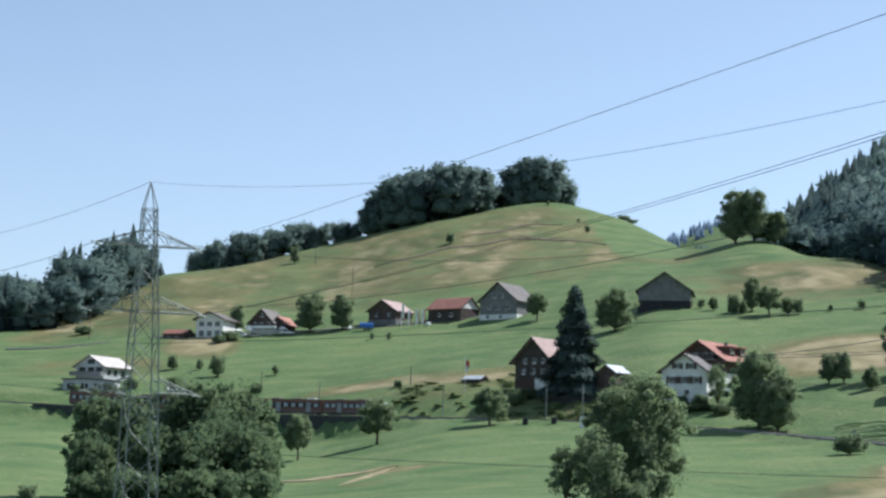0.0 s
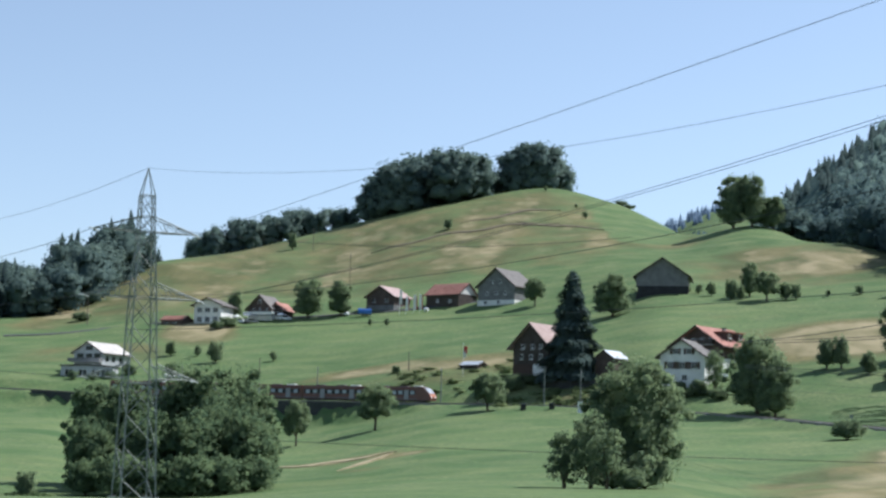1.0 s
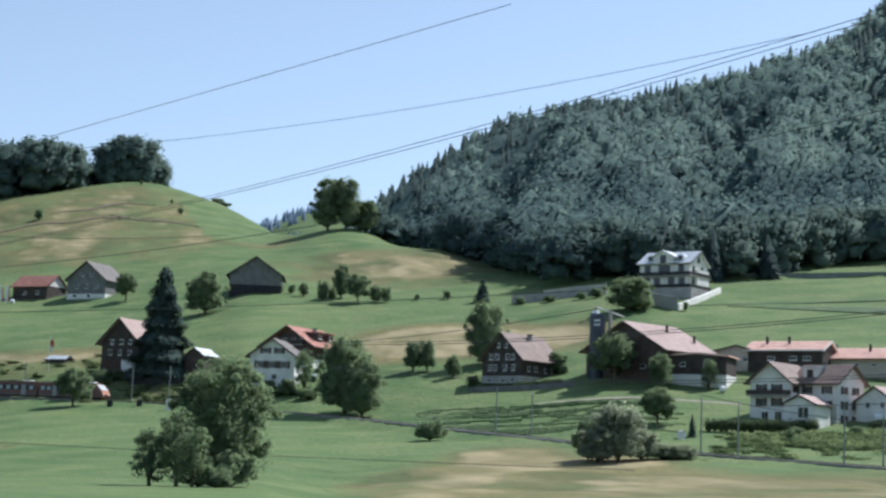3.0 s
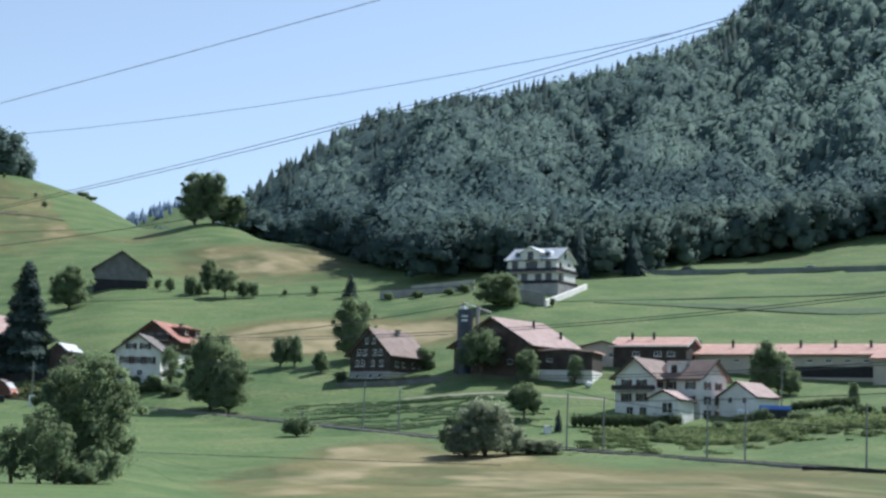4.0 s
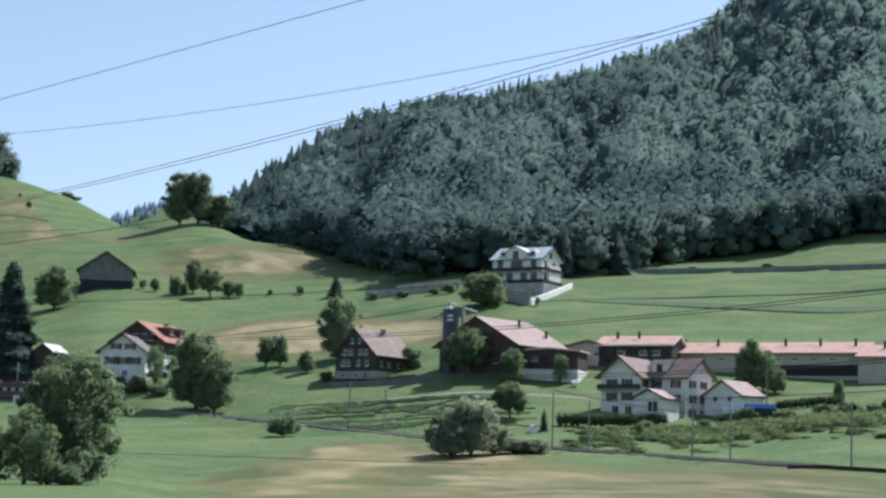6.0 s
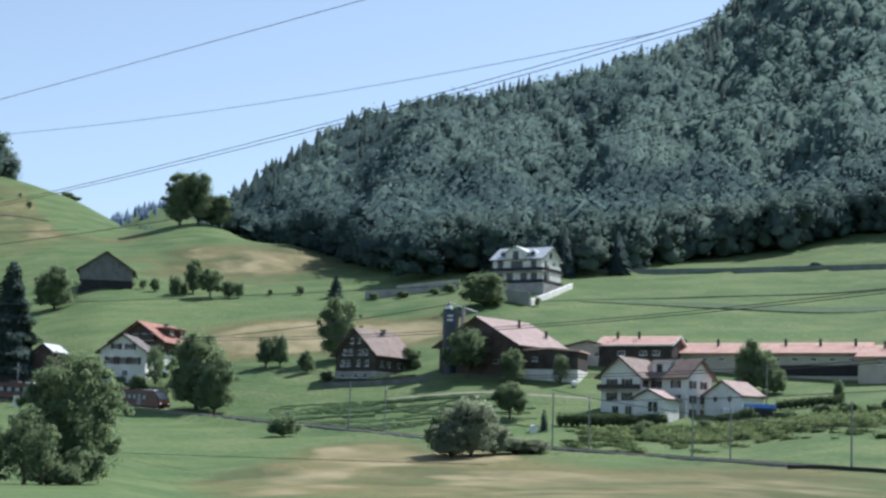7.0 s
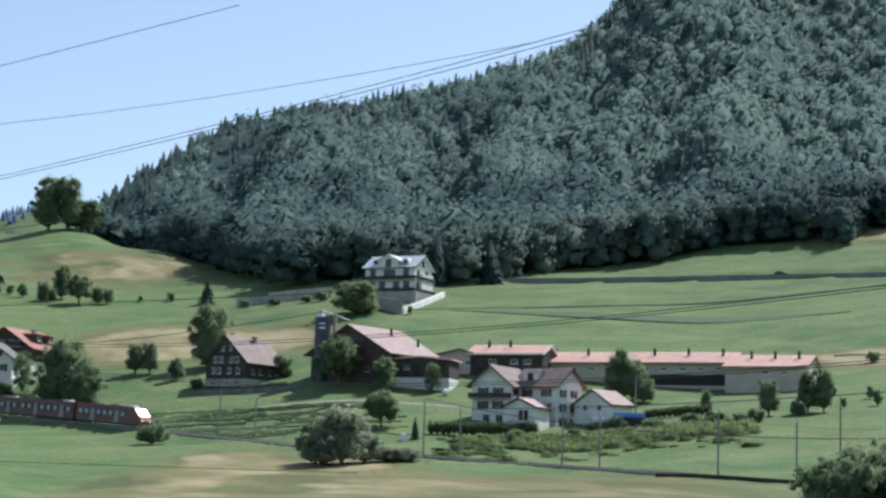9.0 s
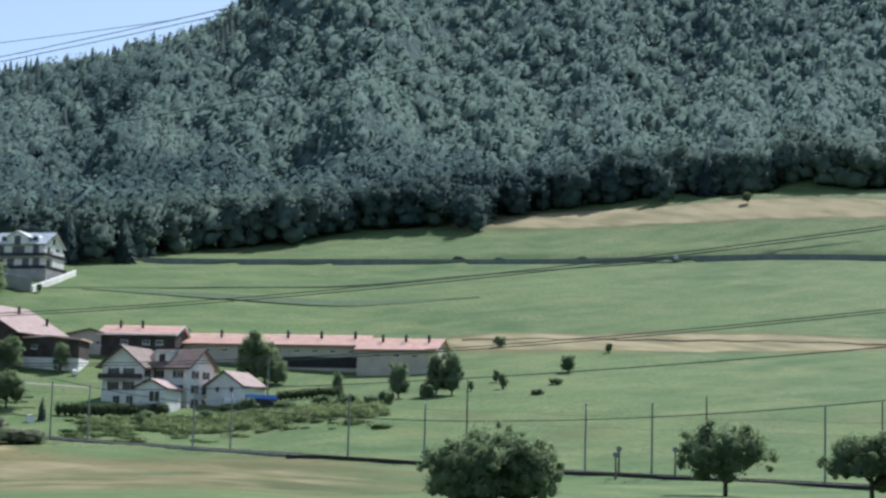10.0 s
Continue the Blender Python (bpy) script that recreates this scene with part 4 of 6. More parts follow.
def covered_trailer(az, r, turn, cover, label, l=5.6, h=1.9):
    """A low trailer with a rounded cover, on two wheels."""
    e = thing("trailer", label, "trailer", facing(az, r, turn, 0.0))
    part("bed", boxed(-l / 2, l / 2, -1.1, 1.1, 0.45, 0.7), "steel", e)
    bm = prism(bmesh.new(), [(-1.1, 0.72), (1.1, 0.72), (1.15, h * 0.75), (0.7, h), (-0.7, h), (-1.15, h * 0.75)], -l / 2, l / 2)
    bmesh.ops.rotate(bm, matrix=Matrix.Rotation(radians(90), 3, "Z"), verts=bm.verts[:])
    part("cover", bm, cover, e)
    if h > 2.5:
        part("side_board", boxed(-l / 2 - 0.02, l / 2 + 0.02, -1.2, -1.155, 0.6, 1.75), "black", e)
    for x in (-0.6, 0.6):
        for y in (-1.05, 1.05):
            part("wheel", rod(bmesh.new(), (x, y - 0.1, 0.35), (x, y + 0.1, 0.35), 0.36, None, 14), "black", e)


covered_trailer(27.7, 333, 6, "tarp_blue", "tall trailer under a bright blue tarpaulin by the lawn", 5.6, 2.6)
covered_trailer(26.7, 341, 10, "white", "small white-covered trailer beside the outbuilding", 2.2, 1.8)
covered_trailer(-2.35, 592, 0, "tarp_blue", "blue covered trailer among the farm buildings", 4.5, 2.4)
covered_trailer(-8.3, 498, 10, "white", "white-covered trailer by the railway bank", 4.0, 1.6)


def sun_umbrella(az, r, size=1.7):
    """A white garden umbrella: pole, foot and an eight-sided canopy."""
    e = thing("sun_umbrella", "white sun umbrella open on a garden terrace", "umbrella", facing(az, r, 0, 0.0), "garden umbrellas")
    part("pole", rod(bmesh.new(), (0, 0, -0.4), (0, 0, 2.6), 0.04, 0.03, 6), "frame", e)
    part("foot", rod(bmesh.new(), (0, 0, -0.1), (0, 0, 0.12), 0.35, 0.3, 10), "concrete", e)
    part("canopy", rod(bmesh.new(), (0, 0, 2.0), (0, 0, 2.75), size, 0.05, 8), "white", e)


for a, r in ((-6.38, 596), (-6.05, 597), (-5.0, 595)):
    sun_umbrella(a, r)


def bale(az, r, label="white roll standing in for a small white thing", s=0.65):
    e = thing("hay_bale", label, "hay bale", facing(az, r, az * 50, 0.0), "wrapped bales")
    bm = rod(bmesh.new(), (-0.6, 0, s), (0.6, 0, s), s, None, 18)
    bmesh.ops.bevel(bm, geom=[d for d in bm.edges if abs(d.verts[0].co.x - d.verts[1].co.x) < 0.01], offset=0.12, segments=2, affect="EDGES")
    part("wrapping", bm, "white", e)


# white rolls stand in for garden furniture, covers and unidentified white things
for a, r in ((3.35, 436), (3.6, 435), (3.75, 435), (3.5, 434), (8.95, 415), (9.05, 416), (8.9, 418), (40.7, 566), (-0.4, 588), (21.9, 373), (20.65, 323), (-2.9, 596)):
    bale(a, r)


def cabinet(az, r, h, material, label):
    e = thing("cabinet", label, "cabinet", facing(az, r, 0, 0.0))
    part("body", boxed(-0.6, 0.6, -0.4, 0.4, -0.3, h, 0.03), material, e)
    part("lid", boxed(-0.66, 0.66, -0.46, 0.46, h + 0.004, h + 0.1), "concrete", e)


cabinet(20.65, 322, 1.1, "white", "white electrical cabinet on the lawn")
cabinet(2.75, 406, 1.6, "black", "dark trackside equipment cabinet")
cabinet(3.65, 404, 1.4, "black", "dark trackside equipment cabinet")
cabinet(4.55, 396, 2.4, "white", "pale narrow trackside cabinet")

# ---- railway, road and lanes ----
def ribbon(name, pts, width, material, label, category, lift=0.06, thick=0.25, kind="structure", level=False, taper=0):
    """A strip of ground along points in the plan: level across, or laid on the land with both its edges."""
    bm = bmesh.new()
    rows = []
    for i, p in enumerate(pts):
        q0, q1 = pts[max(i - 1, 0)], pts[min(i + 1, len(pts) - 1)]
        side = Vector((q1.y - q0.y, q0.x - q1.x, 0)).normalized() * width / 2 * min([1.0] + [(k + 0.15) / taper for k in (i, len(pts) - 1 - i) if taper])
        top = [Vector((v.x, v.y, (p.z if level else ground(v.x, v.y)) + lift)) for v in (p + side, p - side)]
        rows.append([bm.verts.new(v) for v in top] + [bm.verts.new((v.x, v.y, v.z - thick)) for v in (top[1], top[0])])
    for a, b in zip(rows, rows[1:]):
        for i in range(4):
            j = (i + 1) % 4
            bm.faces.new((a[i], a[j], b[j], b[i]))
    bmesh.ops.recalc_face_normals(bm, faces=bm.faces[:])
    return tagged(part(name, bm, material), label, category, kind=kind)


def follow(line, a0, a1, step, dz=0.0, off=0.0):
    """Points along the railway or the road, off metres further from the viewer."""
    out = []
    for i in range(int((a1 - a0) / step) + 1):
        p = on_line(line, a0 + i * step, dz)
        q = math.hypot(p.x, p.y)
        out.append(Vector((p.x * (q + off) / q, p.y * (q + off) / q, p.z)))
    return out


ribbon("railway_bed", follow(RAIL, -30, 62, 0.5), 4.6, "ballast", "grey-brown railway ballast bed along the slope", "railway", 0.35, 1.4, level=True)
for off in (-0.72, 0.72):
    ribbon("rail", follow(RAIL, -30, 62, 0.5, 0.37, off), 0.12, "rail_steel", "rust-brown steel rail on the ballast", "rail", 0.15, 0.16, level=True)
ribbon("road", follow(ROAD, 19, 60, 0.5), 6.4, "asphalt", "grey asphalt road across the upper meadow", "road", 0.12, 0.6, level=True)
tagged(part("road_wall", (lambda bm, pts: ([bm.faces.new([bm.verts.new(v) for v in ((p.x, p.y, p.z - 4.0), (q.x, q.y, q.z - 4.0), (q.x, q.y, q.z + 0.45), (p.x, p.y, p.z + 0.45))]) for p, q in zip(pts, pts[1:])], bmesh.ops.remove_doubles(bm, verts=bm.verts[:], dist=0.001), bmesh.ops.solidify(bm, geom=bm.faces[:], thickness=0.35), bm)[-1])(bmesh.new(), follow(ROAD, 22.5, 60, 0.5, 0, -4.4)), "green_grey_concrete"), "low dark wall along the edge of the upper road", "wall", kind="structure")
ribbon("lane", [spot(16.0 + 0.5 * i, 368 - 0.6 * i) for i in range(14)], 2.0, "lane", "pale gravel farm lane across the grass", "lane", 0.14, 0.4)
ribbon("lane", [spot(-13.5 + 0.5 * i, 612 - 0.6 * i) for i in range(34)], 3.0, "asphalt", "narrow grey lane past the hamlet", "lane", 0.12, 0.4)
ribbon("field_track", [spot(34.0 + 0.5 * i, 431 - 0.35 * i + 1.1 * math.sin(i * 1.7)) for i in range(30)], 1.2, "soil", "brown earth track along the field", "track", 0.22, 0.3)
ribbon("field_track", [spot(22.0 + 0.5 * i, 480 + 0.6 * i) for i in range(26)], 8.5, "dark_strip", "dark green strip through the meadow", "track", 0.22, 0.4, taper=8)
ribbon("field_track", [spot(19.0 + 0.5 * i, 470 + 2.2 * i) for i in range(56)], 2.0, "dark_strip", "dark green strip through the meadow", "track", 0.22, 0.4, taper=10)
ribbon("field_track", [spot(-5.4 + 0.35 * i, 346 + 1.2 * math.sin(i * 1.3)) for i in range(13)], 4.0, "sand", "bare sandy strip worn into the meadow", "track", 0.2, 0.5, taper=4)
ribbon("field_track", [spot(-1.3 - 0.22 * i, 345 - 3.0 * i) for i in range(9)], 2.2, "sand", "bare sandy strip worn into the meadow", "track", 0.2, 0.5, taper=3)
swath_rng = np.random.default_rng(77)
for k in range(120):
    a0, n = swath_rng.uniform(12.2, 19.4), swath_rng.integers(5, 11)
    r0 = 342 + 1.9 * (k % 17) - 1.6 * (a0 - 12.6)
    ribbon("mown_swath", [spot(a0 + 0.2 * i, r0 - 0.28 * i + 0.45 * math.sin(i * 1.9 + k)) for i in range(n)], swath_rng.uniform(0.35, 0.7), "soil_green", "dark row of cut grass on the meadow", "swath", 0.24, 0.4, taper=2)
for k, (a0, r0, slope, n) in enumerate([(-2.2, 752, 0.0, 16), (0.6, 772, 2.2, 9), (2.4, 757, -3.0, 8)]):
    ribbon("field_track", [spot(a0 + 0.4 * i, r0 + slope * i + 3 * math.sin(i * 1.3 + k)) for i in range(n)], 3.0, "soil", "bare earth cattle path across the hill", "track", 0.3, 0.5, taper=3)


def wire(label, a, b, sag, radius=0.03, n=28):
    """A hanging cable from a to b."""
    a, b = Vector(a), Vector(b)
    cu = bpy.data.curves.new("cable", "CURVE")
    cu.dimensions, cu.bevel_depth, cu.bevel_resolution = "3D", radius, 1
    sp = cu.splines.new("POLY")
    sp.points.add(n)
    for i in range(n + 1):
        u = i / n
        p = a.lerp(b, u)
        sp.points[i].co = (p.x, p.y, p.z - 4 * sag * u * (1 - u), 1)
    cu.materials.append(M["cable"])
    return tagged(new("cable", cu), label, "cable", "overhead cables")


# ---- the lattice pylon ----
PYLON = Vector((-41.85, 254.7, -3.0))


def make_pylon():
    e = thing("pylon", "tall galvanised steel lattice pylon with three cross-arms", "pylon", Matrix.Translation(PYLON) @ pose(0, 0, 0, 0, 0, 24))
    H = 41.6 - PYLON.z
    levels = [(-3.6, 5.1), (0.5, 4.8), (5, 4.5), (9.5, 4.25), (14, 4.0), (18, 3.75), (22, 3.5), (26, 3.2), (29.3, 2.8), (32.5, 2.45), (35.4, 2.15), (37.6, 2.05), (40.6, 1.85)]
    legs = [(-1, -1), (1, -1), (1, 1), (-1, 1)]

    def corner(z, s, k):
        return Vector((legs[k][0] * s / 2, legs[k][1] * s / 2, z))

    struts = []

    def strut():
        struts.append(bmesh.new())
        return struts[-1]

    for k in range(4):
        bm = bmesh.new()
        tube(bm, [corner(z, s, k) for z, s in levels] + [(0, 0, H)], [0.13 - 0.003 * i for i in range(len(levels))] + [0.07])
        part("leg", bm, "steel", e)
    for i, ((z0, s0), (z1, s1)) in enumerate(zip(levels, levels[1:])):
        for k in range(4):
            j = (k + 1) % 4
            rod(strut(), corner(z0, s0, k if (i + k) % 2 else j), corner(z1, s1, j if (i + k) % 2 else k), 0.065, None, 4)
            if i > 5 or i % 2:
                rod(strut(), corner(z0, s0, j if (i + k) % 2 else k), corner(z1, s1, k if (i + k) % 2 else j), 0.055, None, 4)
            if z1 in (26, 35.4, 37.6, 40.6, 14):
                rod(strut(), corner(z1, s1, k), corner(z1, s1, j), 0.07, None, 4)
    for bm in struts:
        part("brace", bm, "steel", e)
    tips = []
    for z, out in ((35.4, 7.4), (26.0, 8.4), (14.6, 8.0)):
        for side in (-1, 1):
            bm = bmesh.new()
            tip = Vector((side * out, 0, z + 0.1))
            s = 2.2 if z > 30 else (3.2 if z > 20 else 3.9)
            for y in (-s / 2, s / 2):
                rod(bm, (side * s / 2, y, z), tip, 0.09, None, 4)
                rod(bm, (side * s / 2, y, z + 2.1), tip, 0.08, None, 4)
            for u in (0.3, 0.55, 0.78):
                x, h = side * (s / 2 + (out - s / 2) * u), 2.1 * (1 - u)
                for y in (-1, 1):
                    q = y * s / 2 * (1 - u)
                    rod(bm, (x, q, z), (x, q, z + h), 0.05, None, 4)
                    rod(bm, (x, q, z), (side * (s / 2 + (out - s / 2) * (u - 0.22)), y * s / 2 * (1 - u + 0.22), z + 2.1 * (1.22 - u)), 0.045, None, 4)
            arm = part("cross_arm", bm, "steel", e)
            for q, dz in ((0.9, -0.12), (-0.9, -0.12)):
                bm = bmesh.new()
                tube(bm, [tip + Vector((0.13 * q * i, q * i * 0.21, dz * i * 0.15 - 0.1)) for i in range(10)], [0.13 if i % 2 else 0.05 for i in range(10)], 8)
                part("insulator", bm, "insulator", arm, "pale glass insulator string")
            tips.append(e.matrix_basis @ tip)
    foot = bmesh.new()
    for k in range(4):
        c = corner(-2.4, 5.02, k)
        box(foot, c.x - 0.5, c.x + 0.5, c.y - 0.5, c.y + 0.5, -4.5, -1.85)
    part("footing", foot, "concrete", e)
    return tips, Vector((PYLON.x, PYLON.y, 41.6))


TIPS, PEAK = make_pylon()
HV = "dark high-voltage cable strung from the pylon"
wire(HV, PEAK, (49.9, 109.1, 31.5), 4.4, 0.022)
wire(HV, TIPS[1], (35.9, 135.3, 38.5), 0.2, 0.03)
wire(HV, TIPS[3], (55.7, 111.9, 34.0), 2.0, 0.03)
wire(HV, TIPS[3], (55.7, 111.9, 33.6), 2.05, 0.03)
wire(HV, TIPS[2], (61.1, 85.4, 26.8), 5.1, 0.03)
wire(HV, PEAK, (-79.2, 320.4, 41.9), 0.6, 0.03)
wire(HV, TIPS[0], (-78.8, 320.5, 35.1), 0.3, 0.04)
wire(HV, TIPS[2], (-90.0, 322.0, 26.5), 0.8, 0.04)
wire(HV, TIPS[4], (-95.0, 324.0, 17.5), 0.8, 0.04)
DW = "dark distribution cable sagging across the slope"
wire(DW, (-60.0, 345.0, 24.4), (76.9, 237.9, 27.2), 1.2, 0.056)
wire(DW, (50.0, 295.8, 21.9), (61.5, 190.3, 20.0), 0.5, 0.055)
wire(DW, (50.0, 295.8, 22.1), (124.7, 115.6, 25.6), 2.9, 0.055)
wire(DW, (50.0, 295.8, 21.7), (124.7, 115.6, 25.3), 2.9, 0.055)
wire(DW, (50.1, 295.8, 18.2), (117.3, 108.8, 16.9), 3.8, 0.05)
wire(DW, (50.1, 295.8, 17.8), (117.3, 108.8, 16.65), 3.8, 0.05)
wire(DW, (96.7, 230.5, 11.9), (110.0, 102.0, 12.9), 0.9, 0.055)
wire(DW, (90.5, 233.1, 13.2), (110.0, 102.0, 8.6), 3.4, 0.05)
wire(DW, (-35.0, 300.0, 4.0), (75.0, 215.0, 2.6), 0.4, 0.048)
wire(DW, (-80.0, 560.0, 70.0), (60.0, 560.0, 72.0), 4.0, 0.080)


# ---- masts and poles ----
def mast(az, line_off, h=9.0):
    """A railway mast with its bracket over the track."""
    p = on_line(RAIL, az)
    q = math.hypot(p.x, p.y)
    base = Vector((p.x * (q + line_off) / q, p.y * (q + line_off) / q, p.z))
    e = thing("railway_mast", "slim grey steel railway mast with a bracket", "mast", Matrix.Translation(base) @ pose(0, 0, 0, 0, 0, -az), "railway masts")
    part("post", rod(bmesh.new(), (0, 0, -1.5), (0, 0, h), 0.15, 0.11, 8), "steel", e)
    s = -1 if line_off > 0 else 1
    bm = bmesh.new()
    rod(bm, (0, 0, h - 1.4), (0, s * abs(line_off), h - 1.0), 0.05, None, 5)
    rod(bm, (0, 0, h - 0.3), (0, s * abs(line_off), h - 1.0), 0.04, None, 5)
    rod(bm, (0, 0, h - 2.6), (0, s * abs(line_off) * 0.9, h - 2.3), 0.04, None, 5)
    part("bracket", bm, "steel", e)
    part("insulator", rod(bmesh.new(), (0, s * 0.3, h - 1.42), (0, s * 0.9, h - 1.32), 0.09, None, 8), "insulator", e)


for a, o in ((-8.0, 3.4), (-3.77, 3.4), (0.14, 3.4), (3.4, -3.2), (4.55, 3.4), (14.84, -3.2), (15.96, 3.4), (21.26, -3.2), (22.4, 3.4), (25.63, -3.2), (26.8, 3.4), (30.48, -3.2), (32.88, 3.4), (37.94, 3.4), (40.02, -3.0), (45.33, -3.0)):
    mast(a, o)
for dz, rad in ((5.9, 0.012), (7.6, 0.014)):
    pts = follow(RAIL, -20, 52, 4.0, dz)
    for p, q in zip(pts, pts[1:]):
        wire("thin railway contact cable over the track", p, q, 0.3 if dz > 7 else 0.02, rad, 6)


def pole(az, r, h, label="weathered wooden pole carrying cables", lean=0.0, mat="pole_wood"):
    e = thing("pole", label, "pole", Matrix.Translation(spot(az, r)) @ pose(0, 0, 0, 0, lean, -az), "cable poles")
    part("post", rod(bmesh.new(), (0, 0, -1.0), (0, 0, h), 0.15, 0.1, 8), mat, e)
    if h < 4:
        part("plate", rod(bmesh.new(), (0, -0.16, h - 0.1), (0, -0.1, h - 0.1), 0.36, None, 12), "steel", e)
    elif h > 9:
        part("cap", rod(bmesh.new(), (0, 0, h), (0, 0, h + 0.12), 0.13, 0.05, 8), "steel", e)
        part("insulator", rod(bmesh.new(), (0, -0.25, h - 0.3), (0, -0.1, h - 0.3), 0.09, 0.06, 8), "insulator", e)


pole(-2.85, 640, 15.5)
pole(-4.05, 782, 10.0)
pole(-11.0, 624, 9.0)
pole(10.05, 379, 11.0, "pale concrete pole beside the track", 1.5, "concrete")
pole(34.2, 275, 9.5)
pole(41.7, 250, 9.0)
pole(47.05, 240, 9.0)
pole(27.9, 352, 8.0, "slim pale flagpole by the white house", 0, "steel")
for a, r, h in ((39.0, 222, 3.4), (38.9, 219, 3.0), (40.75, 220, 3.6), (1.3, 425, 6.0), (4.6, 440, 7.0), (-0.9, 470, 5.0), (-5.6, 500, 4.5), (2.0, 430, 5.0), (12.9, 340, 2.5)):
    pole(a, r, h, "short grey post at the trackside")

# ---- trees ----
ICO = bmesh.new()
bmesh.ops.create_icosphere(ICO, subdivisions=1, radius=1.0)
ICO_V = np.array([v.co[:] for v in ICO.verts])
ICO_F = np.array([[v.index for v in f.verts] for f in ICO.faces])
ICO.free()


def rounded(points, middle, away, rise=0.0):
    """Normals between those of a lobe and those of the whole crown, lifted by rise towards the sky."""
    whole = points - middle
    whole = whole / (np.linalg.norm(whole, axis=1)[:, None] + 1e-6)
    both = away * 0.75 + whole * 0.5 + np.array([0, 0, rise])
    return both / (np.linalg.norm(both, axis=1)[:, None] + 1e-6)


def leaf_crown(rng, lobes, count, size, droop=0.0, core=0.74, rough=0.2, rise=0.0):
    """Lobes (centre, radii) filled with a rough core and set with many small leaf sprays, as points, triangles and tones."""
    vs, fs, ts, ns, n = [], [], [], [], 0
    middle = np.mean([c for c, _ in lobes], axis=0) - [0, 0, 0.2 * max(r[2] for _, r in lobes)]
    area = np.array([np.prod(np.sort(r)[1:]) for _, r in lobes])
    area = area / area.sum()
    for (c, r), share in zip(lobes, area):
        c, r = np.array(c), np.array(r)
        jag = 1 + rough * rng.standard_normal((len(ICO_V), 1))
        vs.append(c + ICO_V * r * core * jag)
        ns.append(rounded(vs[-1], middle, ICO_V, rise))
        fs.append(ICO_F + n)
        ts.append(np.full(len(ICO_V), 0.4) + 0.1 * rng.random())
        n += len(ICO_V)
        k = max(6, int(count * share))
        d = rng.standard_normal((k, 3))
        d /= np.linalg.norm(d, axis=1)[:, None]
        low = d[:, 2] < -0.5
        d[low, 2] *= -0.6
        p = c + d * r * (0.72 + 0.5 * rng.random((k, 1)) ** 1.4)
        u = rng.standard_normal((k, 3))
        u -= 0.75 * (u * d).sum(1)[:, None] * d
        u /= np.linalg.norm(u, axis=1)[:, None]
        w = np.cross(u, d + 0.5 * rng.standard_normal((k, 3)))
        w /= np.linalg.norm(w, axis=1)[:, None]
        s = size * (0.55 + 0.9 * rng.random((k, 1)))
        u[:, 2] -= droop
        quad = np.stack([p - u * s, p + w * s * 0.7, p + u * s, p - w * s * 0.55], 1)
        vs.append(quad.reshape(-1, 3))
        ns.append(rounded(vs[-1], middle, np.repeat(d + 0.3 * rng.standard_normal((k, 3)), 4, 0), rise))
        b = n + 4 * np.arange(k)[:, None]
        fs.append(np.concatenate([b + [0, 1, 2], b + [0, 2, 3]]))
        tone = 0.5 + 0.28 * rng.standard_normal(k) + 0.12 * rng.standard_normal()
        ts.append(np.repeat(np.clip(tone, 0, 1.3), 4))
        n += 4 * k
    return np.vstack(vs), np.vstack(fs), np.concatenate(ts), np.vstack(ns)


def broad_lobes(rng, w, h, base, count):
    """The lobes of a broad crown of width w between base and h."""
    full = base < 1.7
    base *= 0.1 if full else 0.55
    out = [((0, 0, base + (h - base) * 0.52), (w * 0.36, w * 0.36, (h - base) * 0.44)), ((0, 0, base + (h - base) * 0.25), (w * 0.38, w * 0.38, (h - base) * 0.27))][:2 if full else 1]
    for i in range(count):
        a, e = 2.4 * i + rng.random() * 0.8, rng.uniform(-0.97, 0.97)
        s = w * rng.uniform(0.5, 0.8) / math.sqrt(count)
        q = math.sqrt(max(0.0, 1 - e * e * (0.8 if e > 0 or not full else 0.3))) * rng.uniform(0.62, 1.0) * (1 - 1.9 * s / w)
        z = base + (h - base) * (0.5 + (0.5 - 0.9 * s / h) * e)
        out.append(((math.cos(a) * q * w * 0.5, math.sin(a) * q * w * 0.5, z), (s, s, s * rng.uniform(0.75, 1.05))))
    # loose sprays that break the outline
    for i in range(count // 2):
        a, e = rng.uniform(0, 6.28), rng.uniform(-0.6, 0.95)
        s = w * rng.uniform(0.24, 0.42) / math.sqrt(count)
        q = math.sqrt(max(0.0, 1 - e * e)) * rng.uniform(0.84, 0.98)
        out.append(((math.cos(a) * q * w * 0.5, math.sin(a) * q * w * 0.5, base + (h - base) * (0.5 + 0.5 * e)), (s, s, s)))
    return out


def trunk_mesh(rng, h, base, w, girth):
    bm = bmesh.new()
    rod(bm, (0, 0, -0.6), (0.02 * h, 0, base + 0.12 * h), girth, girth * 0.7, 8)
    for i in range(5):
        a = 1.26 * i + rng.random()
        rod(bm, (0.02 * h, 0, base * 0.9 + 0.04 * h * i * 0.5), (math.cos(a) * w * 0.3, math.sin(a) * w * 0.3, base + (h - base) * rng.uniform(0.3, 0.7)), girth * 0.45, girth * 0.14, 5)
    return bm


